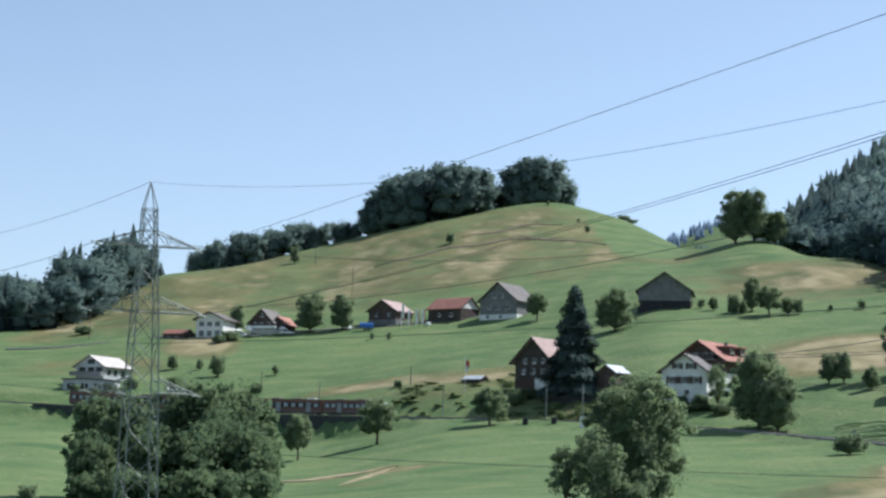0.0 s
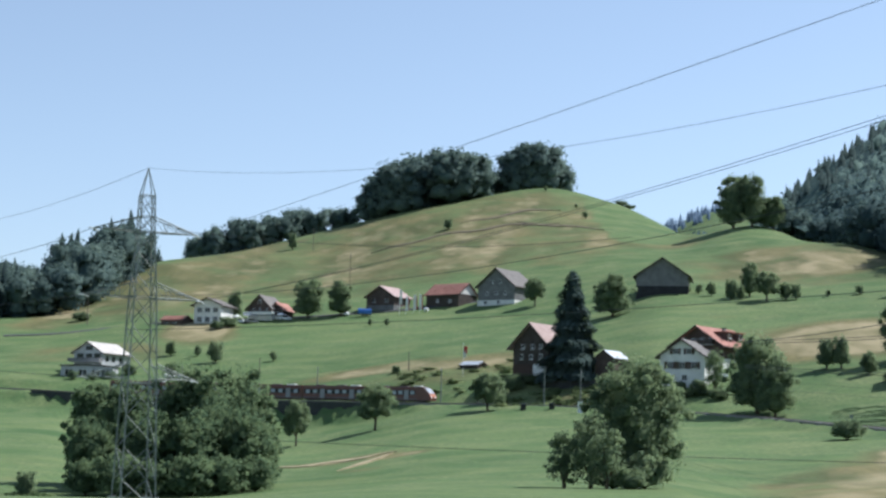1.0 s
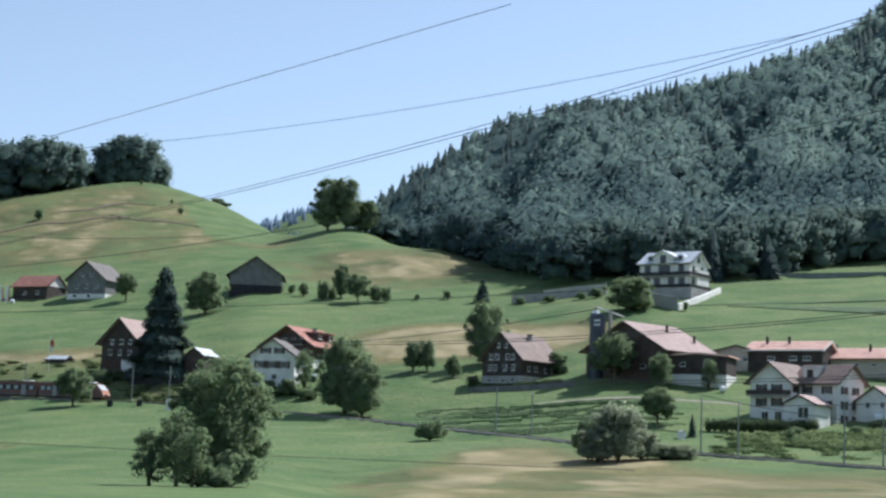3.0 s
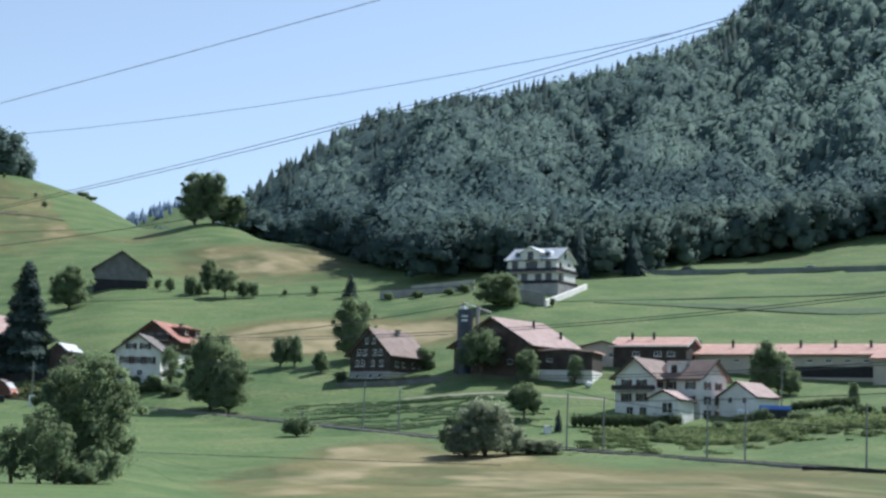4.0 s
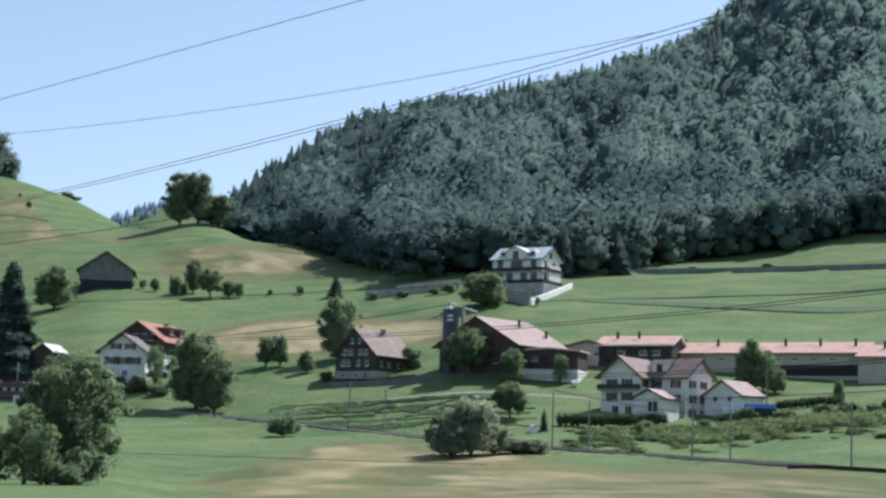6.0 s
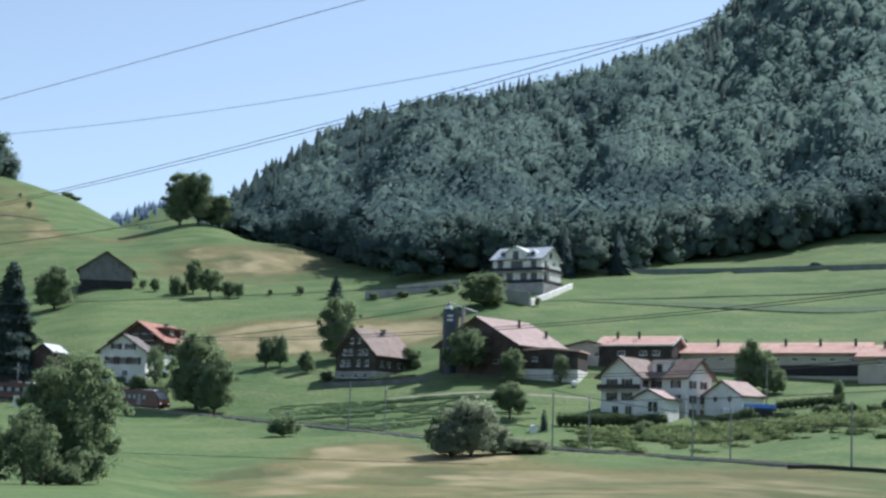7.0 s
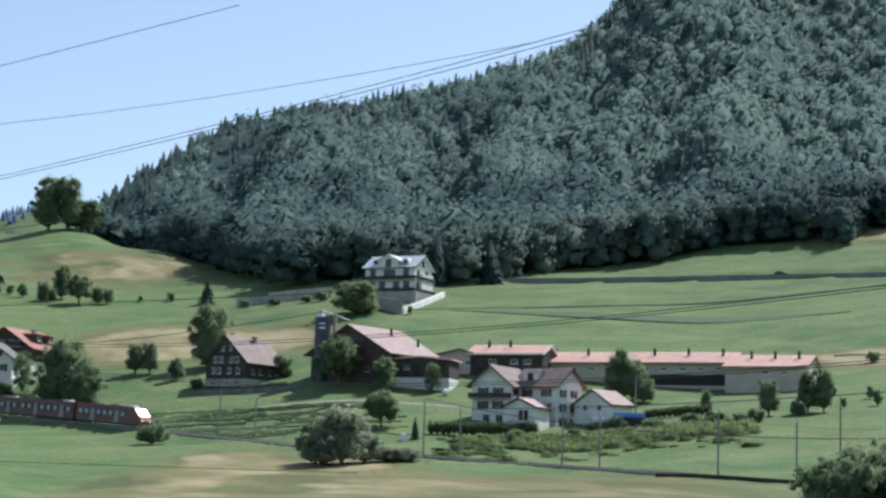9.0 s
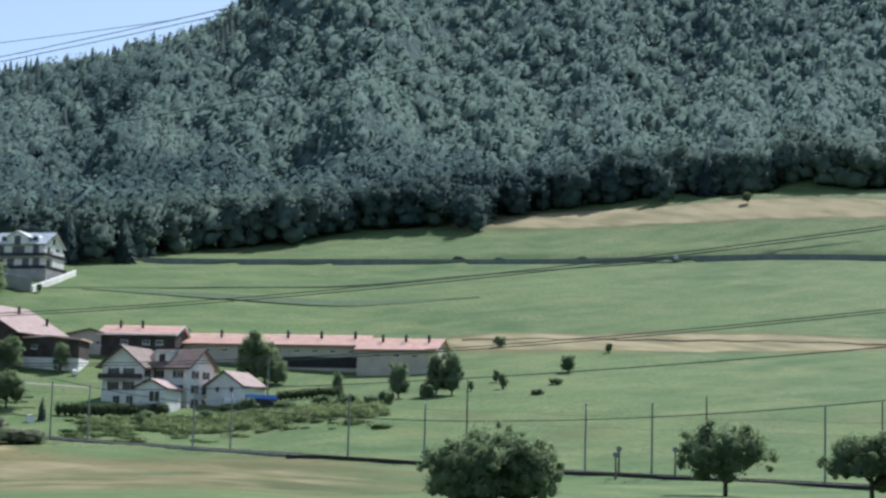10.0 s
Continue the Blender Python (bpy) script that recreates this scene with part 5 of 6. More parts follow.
def broad_tree(name, label, category, h, w, base, seed, leaves, size, leaf="leaf", lobes=24, core=0.74):
    """A broadleaf tree of height h and crown width w whose crown begins at base."""
    rng = np.random.default_rng(seed)
    e = thing(name, label, category, Matrix())
    part("trunk", trunk_mesh(rng, h, base, w, 0.028 * h + 0.05), "bark", e)
    v, f, t, nn = leaf_crown(rng, broad_lobes(rng, w, h, base, lobes), leaves, size, 0.0, core, 0.2, 0.9)
    raw("crown", v, f, leaf, e, t, nn)
    return e


def conifer(name, label, h, w, seed, sprays, size):
    """A spruce: a straight trunk and drooping whorls of ragged boughs."""
    rng = np.random.default_rng(seed)
    e = thing(name, label, "conifer", Matrix())
    part("trunk", rod(bmesh.new(), (0, 0, -0.6), (0, 0, h * 0.96), 0.016 * h, 0.03, 8), "bark", e)
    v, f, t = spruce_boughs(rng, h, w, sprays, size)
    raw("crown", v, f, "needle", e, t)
    return e


def spruce_boughs(rng, h, w, sprays, size):
    k = sprays
    u = 1 - rng.random(k) ** 0.62
    z = h * (0.05 + 0.95 * u)
    reach = (w * 0.5) * (1 - u) ** 0.7 * (0.86 + 0.14 * np.sin(u * 42)) + 0.012 * h
    a = rng.random(k) * 6.283
    lump = 1 + 0.16 * np.sin(3 * a + 9 * u) + 0.10 * np.sin(5 * a - 23 * u)
    q = reach * lump * (0.55 + 0.5 * rng.random(k) ** 0.5)
    p = np.stack([np.cos(a) * q, np.sin(a) * q, z - 0.22 * q], 1)
    out = np.stack([np.cos(a), np.sin(a), -0.45 + 0 * a], 1) + 0.25 * rng.standard_normal((k, 3))
    side = np.stack([-np.sin(a), np.cos(a), 0.2 * rng.standard_normal(k)], 1)
    s = size * (0.6 + 0.8 * rng.random((k, 1))) * (0.62 + 0.38 * (1 - u[:, None]))
    quad = np.stack([p - out * s * 0.5, p + side * s * 0.55, p + out * s, p - side * s * 0.55], 1).reshape(-1, 3)
    b = 4 * np.arange(k)[:, None]
    f = np.concatenate([b + [0, 1, 2], b + [0, 2, 3]])
    # the inside of the crown, its shade painted as a dark tone
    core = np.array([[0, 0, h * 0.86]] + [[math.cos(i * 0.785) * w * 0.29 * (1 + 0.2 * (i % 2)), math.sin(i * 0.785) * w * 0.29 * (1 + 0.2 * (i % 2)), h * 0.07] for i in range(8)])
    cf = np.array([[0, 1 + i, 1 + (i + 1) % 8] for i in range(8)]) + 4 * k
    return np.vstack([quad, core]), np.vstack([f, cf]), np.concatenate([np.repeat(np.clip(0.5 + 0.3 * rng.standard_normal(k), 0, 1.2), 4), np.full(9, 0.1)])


def at(az, r, scale=1.0, turn=0.0, wide=None, dz=0.0):
    w = scale if wide is None else wide
    return Matrix.Translation(spot(az, r, dz)) @ pose(0, 0, 0, 0, 0, turn) @ Matrix.Diagonal((w, w, scale, 1))


def plant(proto, places):
    """Sets the first one, and copies for the rest. places: bearing, distance, height factor, width factor."""
    h = [at(a, r, s, (i * 137.5 + 40) % 360, w) for i, (a, r, s, w) in enumerate(places)]
    for m in h[1:]:
        copy_thing(proto, m)
    proto.matrix_basis = h[0]


# big trees near the viewer
plant(broad_tree("tree", "large full-leafed tree standing in the lower meadow", "tree", 14.0, 12.0, 0.9, 3, 17000, 0.19, lobes=50), [(6.3, 196, 1.0, 1.0)])
plant(broad_tree("tree", "slender thin-leafed young tree beside a larger one", "tree", 8.5, 5.5, 0.7, 5, 3400, 0.16, "leaf", core=0.25), [(4.9, 190, 0.95, 0.9), (4.1, 192, 0.7, 0.85), (5.4, 186, 0.75, 0.8), (8.75, 403, 1.15, 1.0), (21.47, 376, 0.72, 0.8), (24.0, 318, 0.3, 0.4)])
plant(broad_tree("tree", "tall dark-green tree in a dense grove by the pylon", "tree", 17.0, 11.0, 0.8, 8, 9000, 0.28, "grove_leaf", lobes=36),
      [(-10.6, 300, 1.0, 0.95), (-8.0, 298, 1.22, 1.05), (-6.1, 300, 1.15, 1.05), (-9.6, 290, 1.03, 0.95), (-5.8, 292, 0.95, 0.9), (-7.1, 294, 1.16, 1.0)])
plant(broad_tree("tree", "mid-green tree at the front of a dense grove", "tree", 13.0, 10.0, 0.6, 9, 9000, 0.25, "grove_leaf", lobes=32),
      [(-10.7, 284, 0.88, 0.85), (-8.9, 280, 0.98, 1.0), (-7.5, 278, 1.0, 1.05), (-6.0, 280, 0.98, 1.0), (-5.5, 284, 0.75, 0.75), (-6.8, 286, 1.15, 0.95)])
plant(broad_tree("bush", "leafy undergrowth at the foot of the grove", "bush", 6.5, 8.0, 0.1, 14, 4500, 0.24, "grove_leaf", lobes=26),
      [(-10.8, 274, 0.85, 0.85), (-9.9, 272, 1.0, 1.0), (-8.7, 270, 0.85, 1.0), (-7.6, 269, 1.0, 1.1), (-6.5, 270, 0.9, 1.0), (-5.6, 272, 0.85, 0.85)])
plant(broad_tree("tree", "low leafy tree at the field's edge", "tree", 6.6, 8.6, 0.35, 12, 6000, 0.17, lobes=34), [(34.9, 130, 0.86, 0.75), (36.0, 128, 0.76, 0.7), (33.9, 130, 0.68, 0.65), (34.4, 126, 0.72, 0.7)])
plant(broad_tree("tree", "round-crowned tree on a short trunk by the railway", "tree", 6.8, 9.2, 1.75, 13, 7500, 0.16, lobes=38), [(42.3, 171, 1.0, 1.03), (46.75, 150, 0.85, 0.95)])
# trees of the middle distance
plant(broad_tree("tree", "full round-crowned tree on the grassy slope", "tree", 10.0, 9.6, 2.0, 21, 6500, 0.23),
      [(-1.91, 406, 1.02, 1.03), (1.63, 409, 0.86, 0.95), (18.49, 381, 1.08, 1.1), (-4.37, 400, 1.0, 0.75), (19.9, 336, 0.70, 0.78), (3.04, 566, 0.90, 0.80), (10.32, 521, 0.85, 0.92), (42.9, 640, 0.4, 0.4)])
plant(broad_tree("tree", "broad dark-green tree with a short trunk", "tree", 12.5, 12.5, 1.6, 22, 7500, 0.25, lobes=30),
      [(5.51, 517, 1.0, 1.05), (10.05, 378, 1.32, 1.22), (14.45, 419, 1.18, 0.9), (-4.15, 598, 1.06, 0.96), (18.95, 468, 0.72, 1.15), (27.4, 372, 0.84, 0.62), (27.8, 370, 0.7, 0.55), (28.15, 367, 0.42, 0.45), (10.6, 372, 0.95, 0.8)])
plant(broad_tree("tree", "tall oval tree beside the farmhouses", "tree", 12.0, 9.0, 0.8, 23, 6000, 0.25),
      [(-3.13, 597, 1.0, 1.0), (-6.42, 610, 0.75, 0.6), (10.25, 706, 1.0, 0.9), (9.78, 533, 0.84, 0.72), (19.96, 375, 0.62, 0.66), (16.7, 400, 0.4, 0.6), (6.6, 402, 0.55, 0.6)])
plant(broad_tree("tree", "tall open-crowned tree alone on the saddle", "tree", 21.0, 15.0, 1.0, 28, 9000, 0.34, lobes=26), [(9.25, 703, 1.0, 0.95), (9.85, 702, 0.98, 0.9), (10.5, 704, 0.62, 0.7)])
plant(broad_tree("fruit_tree", "small round fruit tree on the grass", "fruit tree", 5.2, 4.6, 1.2, 24, 2000, 0.19, lobes=9),
      [(12.15, 417, 1.4, 1.15), (12.6, 416, 1.45, 1.1), (13.44, 406, 1.0, 0.9), (9.21, 526, 1.2, 0.95), (11.21, 521, 0.9, 0.8), (-8.39, 537, 0.85, 0.9), (-7.55, 534, 0.65, 0.5), (-6.98, 521, 1.25, 1.15), (0.23, 765, 0.9, 1.0),
       (32.02, 330, 1.3, 1.0), (33.2, 333, 1.55, 1.1), (33.7, 332, 1.6, 0.9), (35.19, 417, 0.5, 0.75), (37.35, 368, 0.72, 0.8), (30.1, 345, 0.8, 0.6), (8.6, 535, 0.8, 0.7), (-12.6, 262, 0.75, 0.75), (-4.7, 790, 1.5, 1.1), (9.5, 527, 0.8, 0.7), (10.9, 522, 1.0, 0.8)])
plant(broad_tree("fruit_tree", "young thin-stemmed fruit tree on the meadow", "fruit tree", 3.0, 2.3, 1.1, 25, 700, 0.17, lobes=7),
      [(-5.18, 519, 1.05, 1.0), (-2.16, 570, 0.85, 0.8), (-1.64, 566, 0.85, 0.8), (13.16, 524, 1.0, 1.2), (38.62, 404, 0.8, 0.8), (35.31, 340, 1.1, 0.9), (35.1, 352, 0.9, 0.8), (8.2, 540, 1.0, 1.1), (7.85, 542, 0.9, 1.1), (12.2, 523, 0.7, 0.8), (34.3, 338, 0.7, 0.6),
       (4.60, 772, 1.1, 1.3), (3.32, 839, 0.8, 0.8), (4.3, 800, 0.7, 0.8), (20.7, 470, 0.8, 0.8)])
plant(broad_tree("bush", "dense rounded dark-green bush", "bush", 3.4, 5.2, 0.2, 26, 2400, 0.2, lobes=11),
      [(12.77, 326, 1.1, 1.2), (5.6, 191, 0.8, 0.8), (6.6, 190, 1.1, 1.0), (6.1, 187, 0.7, 0.9), (17.9, 284, 1.9, 1.2), (36.39, 330, 0.35, 0.5), (37.0, 348, 0.35, 0.6), (-1.3, 470, 0.6, 0.5), (2.4, 432, 1.2, 1.0), (-6.6, 588, 1.0, 1.3), (-7.0, 584, 0.8, 0.9), (16.9, 398, 0.7, 0.5), (32.9, 328, 0.8, 0.6),
       (-11.2, 640, 0.9, 1.4), (15.5, 509, 0.6, 0.6), (16.4, 508, 0.5, 0.8), (17.4, 504, 0.6, 0.7), (17.9, 503, 0.8, 0.8), (-11.35, 503, 0.7, 0.6), (-10.2, 503, 0.6, 0.7), (-9.6, 508, 0.9, 0.8), (-10.75, 502, 0.45, 0.6), (5.75, 852, 0.8, 1.3), (5.98, 850, 0.6, 1.2), (7.6, 406, 0.7, 0.8), (8.25, 405, 0.8, 0.8), (27.3, 331, 0.8, 0.7), (31.2, 318, 0.6, 0.6), (31.6, 320, 0.7, 0.7), (26.0, 326, 0.5, 0.6), (24.2, 326, 0.5, 0.6), (29.6, 322, 0.6, 0.8), (28.5, 322, 0.55, 0.9), (30.4, 320, 0.65, 0.9), (7.4, 402, 0.8, 0.9), (8.9, 398, 0.7, 1.0)])
plant(broad_tree("bush", "pale silvery willow bush by the railway", "bush", 9.0, 8.0, 0.1, 27, 5200, 0.22, "leaf_light", lobes=16), [(18.7, 281, 1.0, 1.25), (18.1, 279, 0.62, 0.9), (19.4, 284, 0.55, 0.8), (20.1, 286, 0.28, 0.8), (20.6, 287, 0.25, 0.8)])
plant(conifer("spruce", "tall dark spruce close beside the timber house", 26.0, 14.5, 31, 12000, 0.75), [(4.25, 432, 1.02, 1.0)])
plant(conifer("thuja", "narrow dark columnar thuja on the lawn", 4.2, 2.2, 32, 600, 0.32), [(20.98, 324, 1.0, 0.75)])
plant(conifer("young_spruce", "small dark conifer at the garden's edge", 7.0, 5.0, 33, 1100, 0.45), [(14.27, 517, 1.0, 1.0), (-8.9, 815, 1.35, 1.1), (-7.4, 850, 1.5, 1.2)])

late_garden()


# ---- woods too dense to count ----
def lumpy(rng, detail):
    """A small round-headed forest tree of height 1 and width 0.62, as points, triangles and tones."""
    lobes = [((0, 0, 0.58), (0.27, 0.27, 0.38)), ((0.08, 0.05, 0.24), (0.24, 0.24, 0.24))]
    for i in range(5 if detail < 200 else 9):
        a = 2.4 * i + rng.random()
        q, s = rng.uniform(0.10, 0.22), rng.uniform(0.12, 0.17)
        lobes.append(((math.cos(a) * q, math.sin(a) * q, rng.uniform(0.35, 0.85)), (s, s, s)))
    if detail < 200:
        lobes = [((0, 0, 0.60), (0.24, 0.24, 0.40)), ((0.07, 0.05, 0.26), (0.26, 0.26, 0.26)), ((-0.11, 0.08, 0.56), (0.17, 0.17, 0.22))]
    return leaf_crown(rng, lobes, detail, 0.034 if detail >= 200 else 0.050, 0.0, 0.66 if detail >= 200 else 0.74, 0.2, 0.6 if detail >= 200 else 1.0)


def spire(rng, detail):
    """A small forest spruce of height 1: ragged skirts of boughs, one above another."""
    n, ring = (7, 9) if detail < 200 else (13, 14)
    vs, fs, ts, k = [], [], [], 0
    for i in range(n):
        u = i / n
        top, low = min(1.0, 0.16 + 0.86 * (u + 1.25 / n)), 0.06 + 0.86 * u
        rad = 0.215 * (1 - u) ** 0.85 + 0.008
        a = (np.arange(ring) + rng.random()) * 6.2832 / ring
        q = rad * np.where(np.arange(ring) % 2, 1.12, 0.62) * rng.uniform(0.8, 1.2, ring)
        z = low - 0.05 * np.where(np.arange(ring) % 2, 1, 0) + rng.normal(0, 0.01, ring)
        lean = 0.012 * rng.standard_normal(2)
        vs.append(np.vstack([[[lean[0], lean[1], top]], np.stack([np.cos(a) * q, np.sin(a) * q, z], 1)]))
        fs.append(np.array([[0, 1 + j, 1 + (j + 1) % ring] for j in range(ring)]) + k)
        ts.append(np.concatenate([[0.25], 0.35 + 0.5 * rng.random(ring)]))
        k += ring + 1
    v = np.vstack(vs)
    away = v * [1, 1, 0] + [0, 0, 0.12]
    return v, np.vstack(fs), np.concatenate(ts), away / np.linalg.norm(away, axis=1)[:, None]


def wood(name, label, places, kinds, material):
    """One mesh of many trees. places: x, y, z, height, width, tone, kind."""
    vs, fs, ts, ns, n = [], [], [], [], 0
    for i, (x, y, z, h, w, tone, k) in enumerate(places):
        v, f, t, nn = kinds[int(k)]
        a = i * 2.39996
        c, s = math.cos(a), math.sin(a)
        vs.append(np.stack([x + (v[:, 0] * c - v[:, 1] * s) * w, y + (v[:, 0] * s + v[:, 1] * c) * w, z - 0.05 * h + v[:, 2] * h], 1))
        ns.append(np.stack([nn[:, 0] * c - nn[:, 1] * s, nn[:, 0] * s + nn[:, 1] * c, nn[:, 2]], 1))
        fs.append(f + n)
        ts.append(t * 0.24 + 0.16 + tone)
        n += len(v)
    ob = raw(name, np.vstack(vs), np.vstack(fs), material, None, np.concatenate(ts), np.vstack(ns))
    return tagged(ob, label, "forest", kind="stuff")


# where the wood on the mountain begins: bearing, distance
EDGE = [(8.6, 716), (10, 712), (12.6, 690), (13.6, 640), (14.6, 600), (15.6, 556), (17.0, 548), (20.0, 542), (22.0, 538), (23.6, 560), (25.0, 590), (27.0, 603), (29.0, 612), (30.5, 622),
        (33.0, 628), (34.0, 622), (35.2, 640), (37.0, 652), (40.0, 664), (45.0, 672), (50.0, 676), (60.0, 690)]


def gap_sheet(ea, er):
    """A leaf-coloured sheet added to cover shaded gaps between the trees, one bumpy sheet that begins a few metres
    inside the edge.
    """
    rng = np.random.default_rng(19)
    az, rr = np.arange(8.5, 54.0, 0.34), np.arange(540, 1560, 5.0)
    verts, tones, index = [], [], {}
    for i, a in enumerate(az):
        for j, q in enumerate(rr):
            inside = q - float(np.interp(a, ea, er))
            if inside < 7 or (a < 13.2 and 785 < q < 865) or (a < 10.3 and q < 805):
                continue
            aa, qq = a + rng.uniform(-0.1, 0.1), q + rng.uniform(-1.5, 1.5)
            x, y = qq * math.sin(radians(aa)), qq * math.cos(radians(aa))
            tall = (10.5 + 1.6 * rng.standard_normal()) * (0.6 if a < 13.0 and q < 800 else 1.0) * min(1.0, 0.25 + inside / 14)
            index[i, j] = len(verts)
            verts.append((x, y, ground(x, y) + tall))
            tones.append(0.22 + 0.3 * noise.noise((x * 0.02, y * 0.02, 7.7)) + 0.15 * rng.standard_normal())
    faces = []
    for i, j in index:
        c = [index.get(k) for k in ((i, j), (i, j + 1), (i + 1, j + 1), (i + 1, j))]
        if None not in c:
            faces += [(c[0], c[1], c[2]), (c[0], c[2], c[3])]
    tagged(raw("forest_understory", verts, faces, "leaf_forest", None, tones), "leaf-coloured sheet added to hide shaded gaps in the forest", "forest", kind="stuff")


def make_woods():
    rng = np.random.default_rng(11)
    far_b, near_b = [lumpy(rng, 62) for _ in range(6)], [lumpy(rng, 400) for _ in range(5)]
    far_c, near_c = [spire(rng, 46) for _ in range(4)], [spire(rng, 260) for _ in range(4)]
    ea, er = np.array(EDGE, float).T
    pb, pc, nb, nc, hill = [], [], [], [], []
    r = 530.0
    while r < 1560:
        step = 8.0 if r < 760 else 9.6 + (r - 760) * 0.005
        az = 8.4
        while az < 54:
            q = r + rng.uniform(-0.5, 0.5) * step
            a = az + math.degrees(rng.uniform(-0.5, 0.5) * step / r)
            az += math.degrees(step / r)
            e = float(np.interp(a, ea, er)) + 5 * math.sin(a * 5.1) + 3 * math.sin(a * 13.7)
            if q < e or (a < 13.2 and q > 790 and q < 860) or (a < 10.3 and q < 800):
                continue
            x, y = q * math.sin(radians(a)), q * math.cos(radians(a))
            big = noise.noise((x * 0.006, y * 0.006, 3.1)) + 0.6 * noise.noise((x * 0.02, y * 0.02, 7.7))
            ridge = np.clip((q - 950) / 300, 0, 1)
            near = q < e + 26
            z = ground(x, y)
            short = 0.68 if a < 13.0 and q < 800 else 1.0
            dark = big + 0.55 * ridge + (0.12 if a < 22 else -0.2) - ((0.1 if a > 38 or 16 < a < 25 else 0.4) if near else 0) + rng.normal(0, 0.28) > 0.36
            # tone pales uphill and to the right, painting in haze and light
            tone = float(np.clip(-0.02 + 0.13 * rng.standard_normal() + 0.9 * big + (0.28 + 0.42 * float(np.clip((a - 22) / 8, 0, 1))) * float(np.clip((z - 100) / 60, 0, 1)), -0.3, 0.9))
            if dark:
                h = rng.uniform(13, 24) * short * (0.98 if a < 19 else 1.0 + 0.12 * ridge)
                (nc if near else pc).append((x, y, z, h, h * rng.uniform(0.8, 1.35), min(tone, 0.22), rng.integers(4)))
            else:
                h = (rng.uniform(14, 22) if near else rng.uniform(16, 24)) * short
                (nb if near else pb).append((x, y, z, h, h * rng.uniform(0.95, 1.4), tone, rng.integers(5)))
        r += step * 0.92
    gap_sheet(ea, er)
    # the far hill in the gap, its trees coloured with painted haze
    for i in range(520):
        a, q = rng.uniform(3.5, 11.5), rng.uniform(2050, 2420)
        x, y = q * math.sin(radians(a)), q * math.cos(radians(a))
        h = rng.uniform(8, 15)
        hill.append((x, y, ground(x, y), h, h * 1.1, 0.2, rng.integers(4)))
    # the wood at the western foot of the hill, and the row along the skyline
    for i in range(330):
        a, q = rng.uniform(-17.5, -9.1), rng.uniform(668, 760)
        if q < 672 + 34 * max(0.0, (a + 11.6)) or (a > -10.2 and q < 735):
            continue
        x, y = q * math.sin(radians(a)), q * math.cos(radians(a))
        h = rng.uniform(14, 24) * (1.25 if -12 < a < -9.6 else 0.9)
        if rng.random() < 0.3:
            nc.append((x, y, ground(x, y), h * 1.0, h * 1.1, 0.0 + 0.1 * rng.standard_normal(), rng.integers(4)))
        else:
            nb.append((x, y, ground(x, y), h * 0.9, h * 0.95, 0.15 + 0.14 * rng.standard_normal(), rng.integers(5)))
    for i in range(56):
        a = rng.uniform(-7.9, -2.8)
        q = 838 + 6 * (a + 8) + rng.uniform(0, 22)
        x, y = q * math.sin(radians(a)), q * math.cos(radians(a))
        h = rng.uniform(14, 20) * (0.75 if a > -4.2 else 1.0)
        if rng.random() < 0.22 and a < -4.5:
            nc.append((x, y, ground(x, y), h * 0.95, h * 1.1, 0.25, rng.integers(4)))
        else:
            nb.append((x, y, ground(x, y), h, h * 1.05, 0.3 + 0.12 * rng.standard_normal(), rng.integers(5)))
    # the clump on the hilltop
    for i in range(110):
        a = rng.uniform(-2.55, 4.05)
        if 1.45 < a < 1.8:
            continue
        q = (836 if a < 1.6 else 866) + rng.uniform(0, 36)
        u = (a + 0.45) / 2.15 if a < 1.6 else (a - 2.9) / 1.2
        h = rng.uniform(26, 29) * (0.30 + 0.70 * math.sqrt(max(0.0, 1 - u * u))) * (1.0 if a < 1.6 else 0.92)
        x, y = q * math.sin(radians(a)), q * math.cos(radians(a))
        if -1.2 < a < -0.3 and rng.random() < 0.35:
            nc.append((x, y, ground(x, y), h * 1.1, h * 0.9, 0.25, rng.integers(4)))
        else:
            nb.append((x, y, ground(x, y), h, h * 1.2, 0.32 + 0.15 * rng.standard_normal(), rng.integers(5)))
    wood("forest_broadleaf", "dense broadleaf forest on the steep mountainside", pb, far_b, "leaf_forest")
    wood("far_forest", "far hill forest in the gap, haze painted into its blue", hill, far_c, "far_leaf")
    wood("forest_conifers", "dark spruces scattered through the mountain forest", pc, far_c, "forest_needle")
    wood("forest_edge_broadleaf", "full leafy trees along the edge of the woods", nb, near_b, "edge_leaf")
    wood("forest_edge_conifers", "dark spruces along the edge of the woods", nc, near_c, "forest_needle")


make_woods()

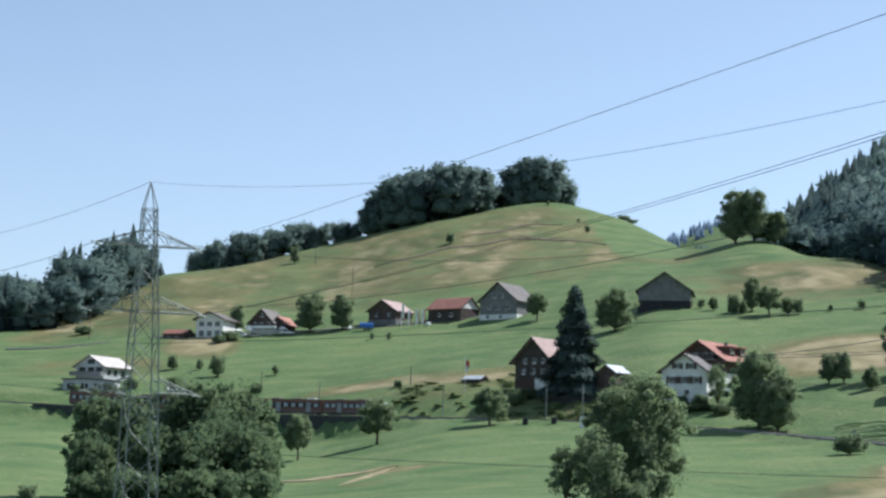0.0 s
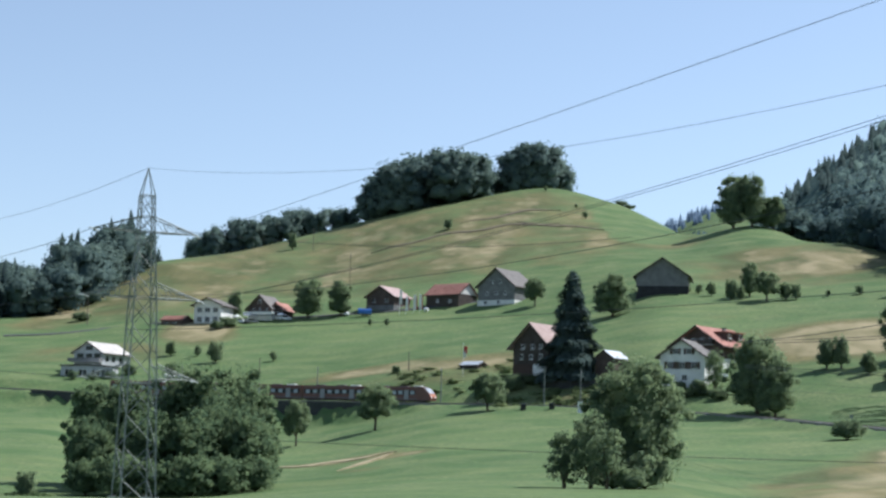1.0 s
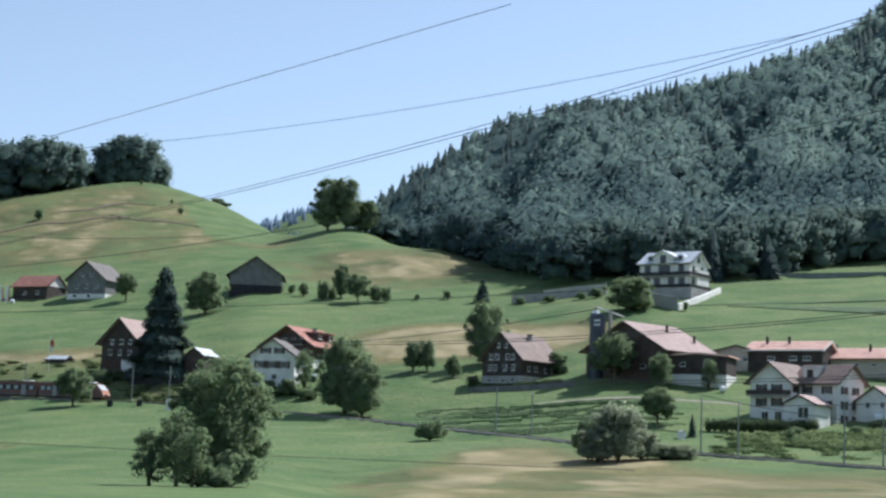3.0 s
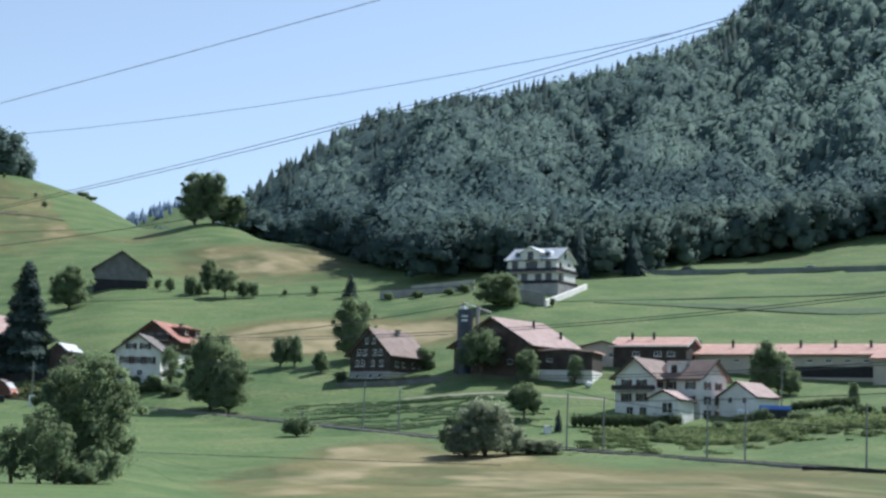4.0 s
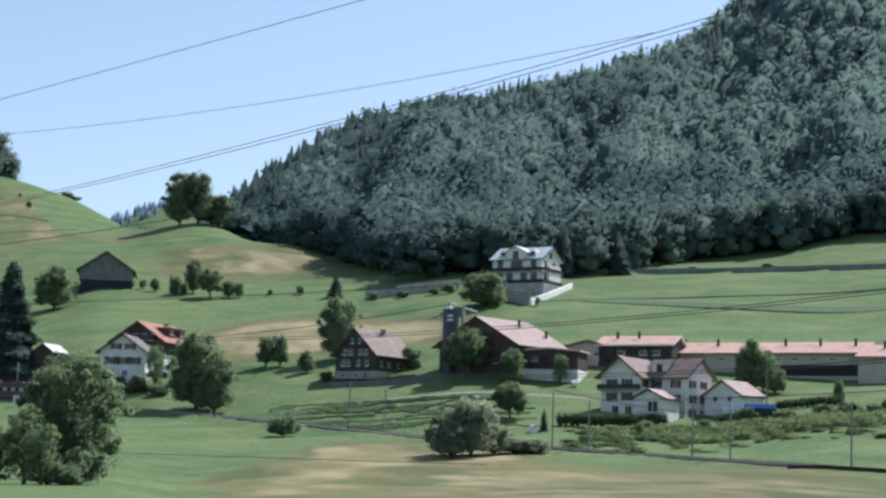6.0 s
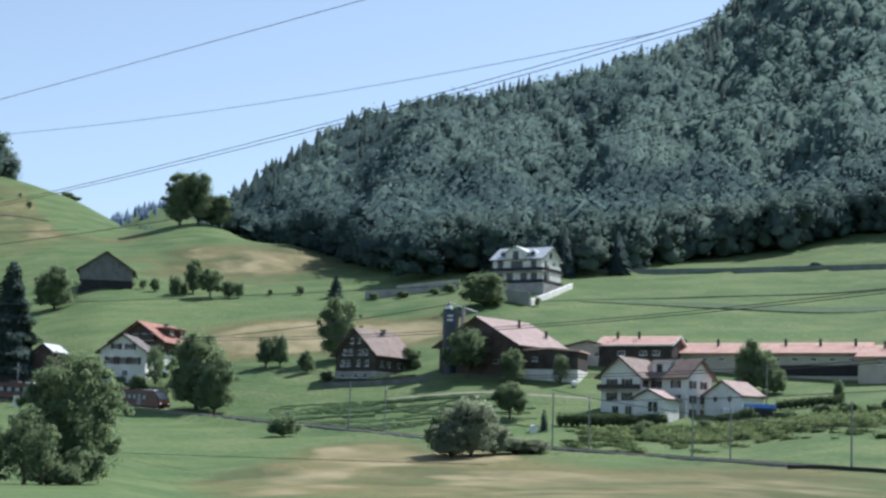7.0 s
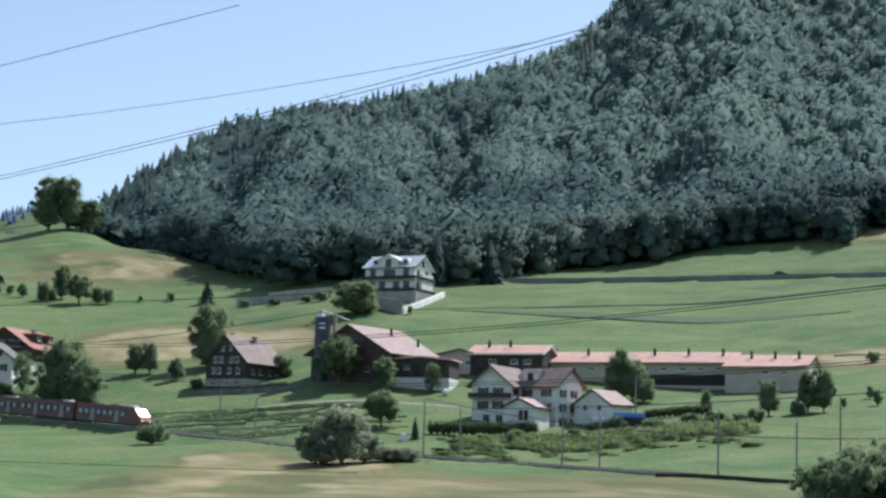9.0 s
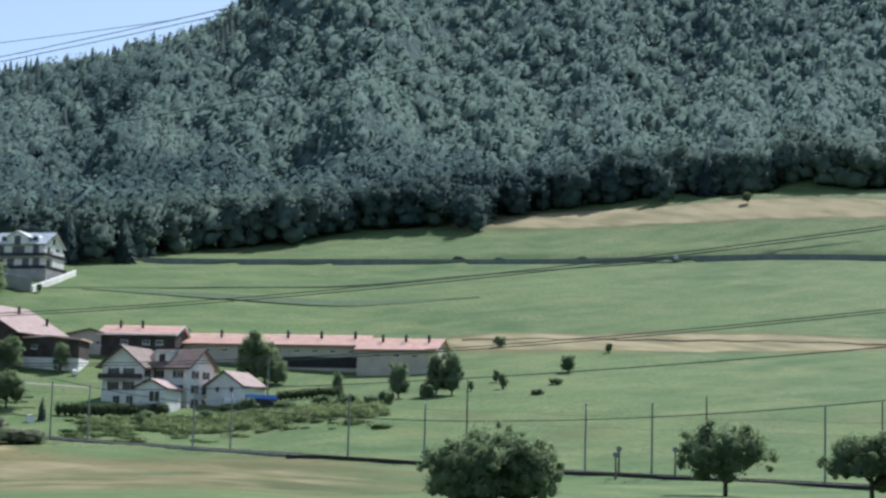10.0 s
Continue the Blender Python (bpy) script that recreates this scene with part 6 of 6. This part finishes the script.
# ---- the red train ----
CAR = 18.2
def coach(nose):
    """A coach 18 m long, its front towards +x, standing on the rail's top."""
    e = thing("train_coach", "copper-red regional train coach with dark windows and silver doors" if not nose else "copper-red train end coach with a slanted nose", "train coach", Matrix(), "coaches of the red train")
    L = CAR / 2 - 0.25
    tip = L + 0.9
    outline = [(-L, 0.45), (L if not nose else tip - 0.1, 0.45), (L if not nose else tip, 1.3), (L if not nose else tip - 0.5, 2.2), (L if not nose else tip - 1.9, 3.5), (L if not nose else tip - 2.6, 3.75), (-L, 3.75)]
    bm = prism(bmesh.new(), outline, -1.42, 1.42)
    bmesh.ops.bevel(bm, geom=[d for d in bm.edges if abs(d.verts[0].co.z - d.verts[1].co.z) < 0.01 and d.verts[0].co.z > 3.4 and abs(d.verts[0].co.y - d.verts[1].co.y) < 0.01], offset=0.3, segments=3, affect="EDGES")
    body = part("body", bm, "train_red", e)
    end = L - 3.4 if nose else L - 0.6
    for s in (-1, 1):
        y0, y1 = (-1.44, -1.41) if s < 0 else (1.41, 1.44)
        part("window_band", boxed(-L + 0.4, end, y0, y1, 1.75, 2.8), "black", e)
        part("lower_stripe", boxed(-L + 0.2, end + 0.5, y0, y1, 0.62, 0.95), "train_grey", e, "grey lower stripe")
        n, span = 8, end + L - 0.4
        for i in range(n):
            x = -L + 0.4 + span * (i + 0.5) / n
            if i in (2, 6):
                part("door", boxed(x - 0.65, x + 0.65, y0 * 1.008 if s < 0 else y0, y1 if s < 0 else y1 * 1.008, 0.6, 2.9), "door_silver", e, "silver sliding door")
            else:
                part("window", boxed(x - 0.55, x + 0.55, y0 * 1.006 if s < 0 else y0, y1 if s < 0 else y1 * 1.006, 1.85, 2.7), "train_glass", e)
    for x in (-4.5, 1.5, 5.5):
        part("roof_unit", boxed(x - 1.1, x + 1.1, -0.8, 0.8, 3.7, 3.98, 0.08), "train_grey" if x < 5 else "frame", e)
    part("underframe", boxed(-L + 0.5, L - 0.5, -1.2, 1.2, 0.18, 0.5), "black", e)
    for x in (-L + 2.6, L - 2.6):
        bogie = part("bogie", boxed(x - 1.5, x + 1.5, -1.1, 1.1, 0.25, 0.6), "black", e)
        for dx in (-1.0, 1.0):
            for s in (-1, 1):
                part("wheel", rod(bmesh.new(), (x + dx, s * 0.68, 0.42), (x + dx, s * 0.82, 0.42), 0.42, None, 14), "rail_steel", bogie)
    if nose:
        part("windscreen", prism(bmesh.new(), [(tip - 0.47, 2.15), (tip - 0.42, 2.2), (tip - 1.75, 3.42), (tip - 1.85, 3.40)], -1.1, 1.1), "windscreen", e)
        part("nose_panel", prism(bmesh.new(), [(tip + 0.01, 1.2), (tip + 0.05, 1.3), (tip - 0.40, 2.12), (tip - 0.47, 2.12)], -1.25, 1.25), "train_nose", e, "copper nose panel")
        for s in (-1, 1):
            part("headlight", rod(bmesh.new(), (tip - 0.1, s * 0.95, 1.25), (tip + 0.05, s * 0.95, 1.25), 0.16, None, 10), "lamp", e)
    return e


TRACK_A = np.arange(-40, 75, 0.1)
TRACK = np.array([on_line(RAIL, a, 0.52)[:] for a in TRACK_A])
TRACK_S = np.concatenate([[0], np.cumsum(np.linalg.norm(np.diff(TRACK[:, :2], axis=0), axis=1))])
ORIGIN_S = float(np.interp(-0.04, TRACK_A, TRACK_S))
HEAD = [(0.0, -13.6), (1.0, -0.6), (2.5, 18.6), (4.5, 45.4), (6.0, 69.7), (7.5, 95.6), (8.4, 110.9), (9.0, 122.0), (10.0, 140.6)]


def on_track(s):
    return Vector([float(np.interp(s, TRACK_S, TRACK[:, k])) for k in range(3)])


def train_rows(back):
    """Poses of a coach whose middle runs back metres behind the train's tip."""
    rows = []
    for i in range(21):
        t = i * 0.5
        s = ORIGIN_S + float(glide(*zip(*HEAD), t)) - back
        p, f, b = on_track(s), on_track(s + 6), on_track(s - 6)
        d = f - b
        rows.append((t, Matrix.Translation(p) @ pose(0, 0, 0, 0, -math.degrees(math.atan2(d.z, math.hypot(d.x, d.y))), math.degrees(math.atan2(d.y, d.x)))))
    return rows


COACHES = [coach(True), coach(False)]
COACHES += [copy_thing(COACHES[1], Matrix()) for i in range(3)]


# ---- cars on the upper road ----
def car(label, paint):
    e = thing("car", label, "car", Matrix(), "cars on the upper road")
    bm = prism(bmesh.new(), [(-2.1, 0.35), (2.1, 0.35), (2.15, 0.75), (1.2, 0.95), (0.55, 1.45), (-1.3, 1.48), (-2.05, 0.95)], -0.85, 0.85)
    bmesh.ops.bevel(bm, geom=bm.edges[:], offset=0.07, segments=2, affect="EDGES")
    part("body", bm, paint, e)
    for s in (-1, 1):
        y0, y1 = sorted((s * 0.845, s * 0.87))
        part("side_window", prism(bmesh.new(), [(1.0, 0.97), (0.5, 1.38), (-1.2, 1.4), (-1.75, 1.0)], y0, y1), "window", e)
        for x in (-1.3, 1.35):
            w = part("wheel", rod(bmesh.new(), (x, s * 0.72, 0.32), (x, s * 0.9, 0.32), 0.32, None, 16), "black", e)
            part("rim", rod(bmesh.new(), (x, s * 0.9, 0.32), (x, s * 0.915, 0.32), 0.2, None, 10), "steel", w)
    for s in (-1, 1):
        part("headlight", boxed(2.08, 2.17, s * 0.6 - 0.15, s * 0.6 + 0.15, 0.6, 0.75), "frame", e)
    return e


def road_rows(az0, rate, off):
    """A car that passes bearing az0 at 7 s and goes rate degrees a second."""
    rows = []
    for i in range(11):
        t = i * 1.0
        a = az0 + rate * (t - 7.0)
        p, q = on_line(ROAD, max(a, 19.05), 0.13), on_line(ROAD, max(a, 19.05) + 0.5, 0.13)
        r = math.hypot(p.x, p.y)
        d = (q - p) * (1 if rate > 0 else -1)
        rows.append((t, Matrix.Translation((p.x * (r + off) / r, p.y * (r + off) / r, p.z)) @ pose(0, 0, 0, 0, 0, math.degrees(math.atan2(d.y, d.x)))))
    return rows


for a, r, turn, paint in ((-6.55, 595, 20, "white"), (-6.25, 594, -15, "white"), (-4.85, 595, 10, "white"), (-5.9, 593, 25, "door_silver")):
    parked = tagged(car(("white" if paint == "white" else "silver") + " car parked beside the houses of the hamlet", paint), group="parked cars")
    parked.matrix_basis = facing(a, r, turn, 0.05)

CARS = [(car("dark grey car driving along the upper road", "black"), 29.39, 1.48, -1.4),
        (car("pale car driving along the upper road", "white"), 23.9, -1.6, 1.4),
        (car("dark blue car driving along the upper road", "silo_blue"), 35.04 + 1.86 * 3, -1.86, 1.4),
        (car("dark green car driving along the upper road", "black"), 37.70 + 1.86 * 3, -1.86, 1.4)]


def motions():
    for i, c in enumerate(COACHES):
        walk(c, train_rows(CAR / 2 + 0.65 + i * CAR))
    for c, az0, rate, off in CARS:
        walk(c, road_rows(az0, rate, off))


motions()
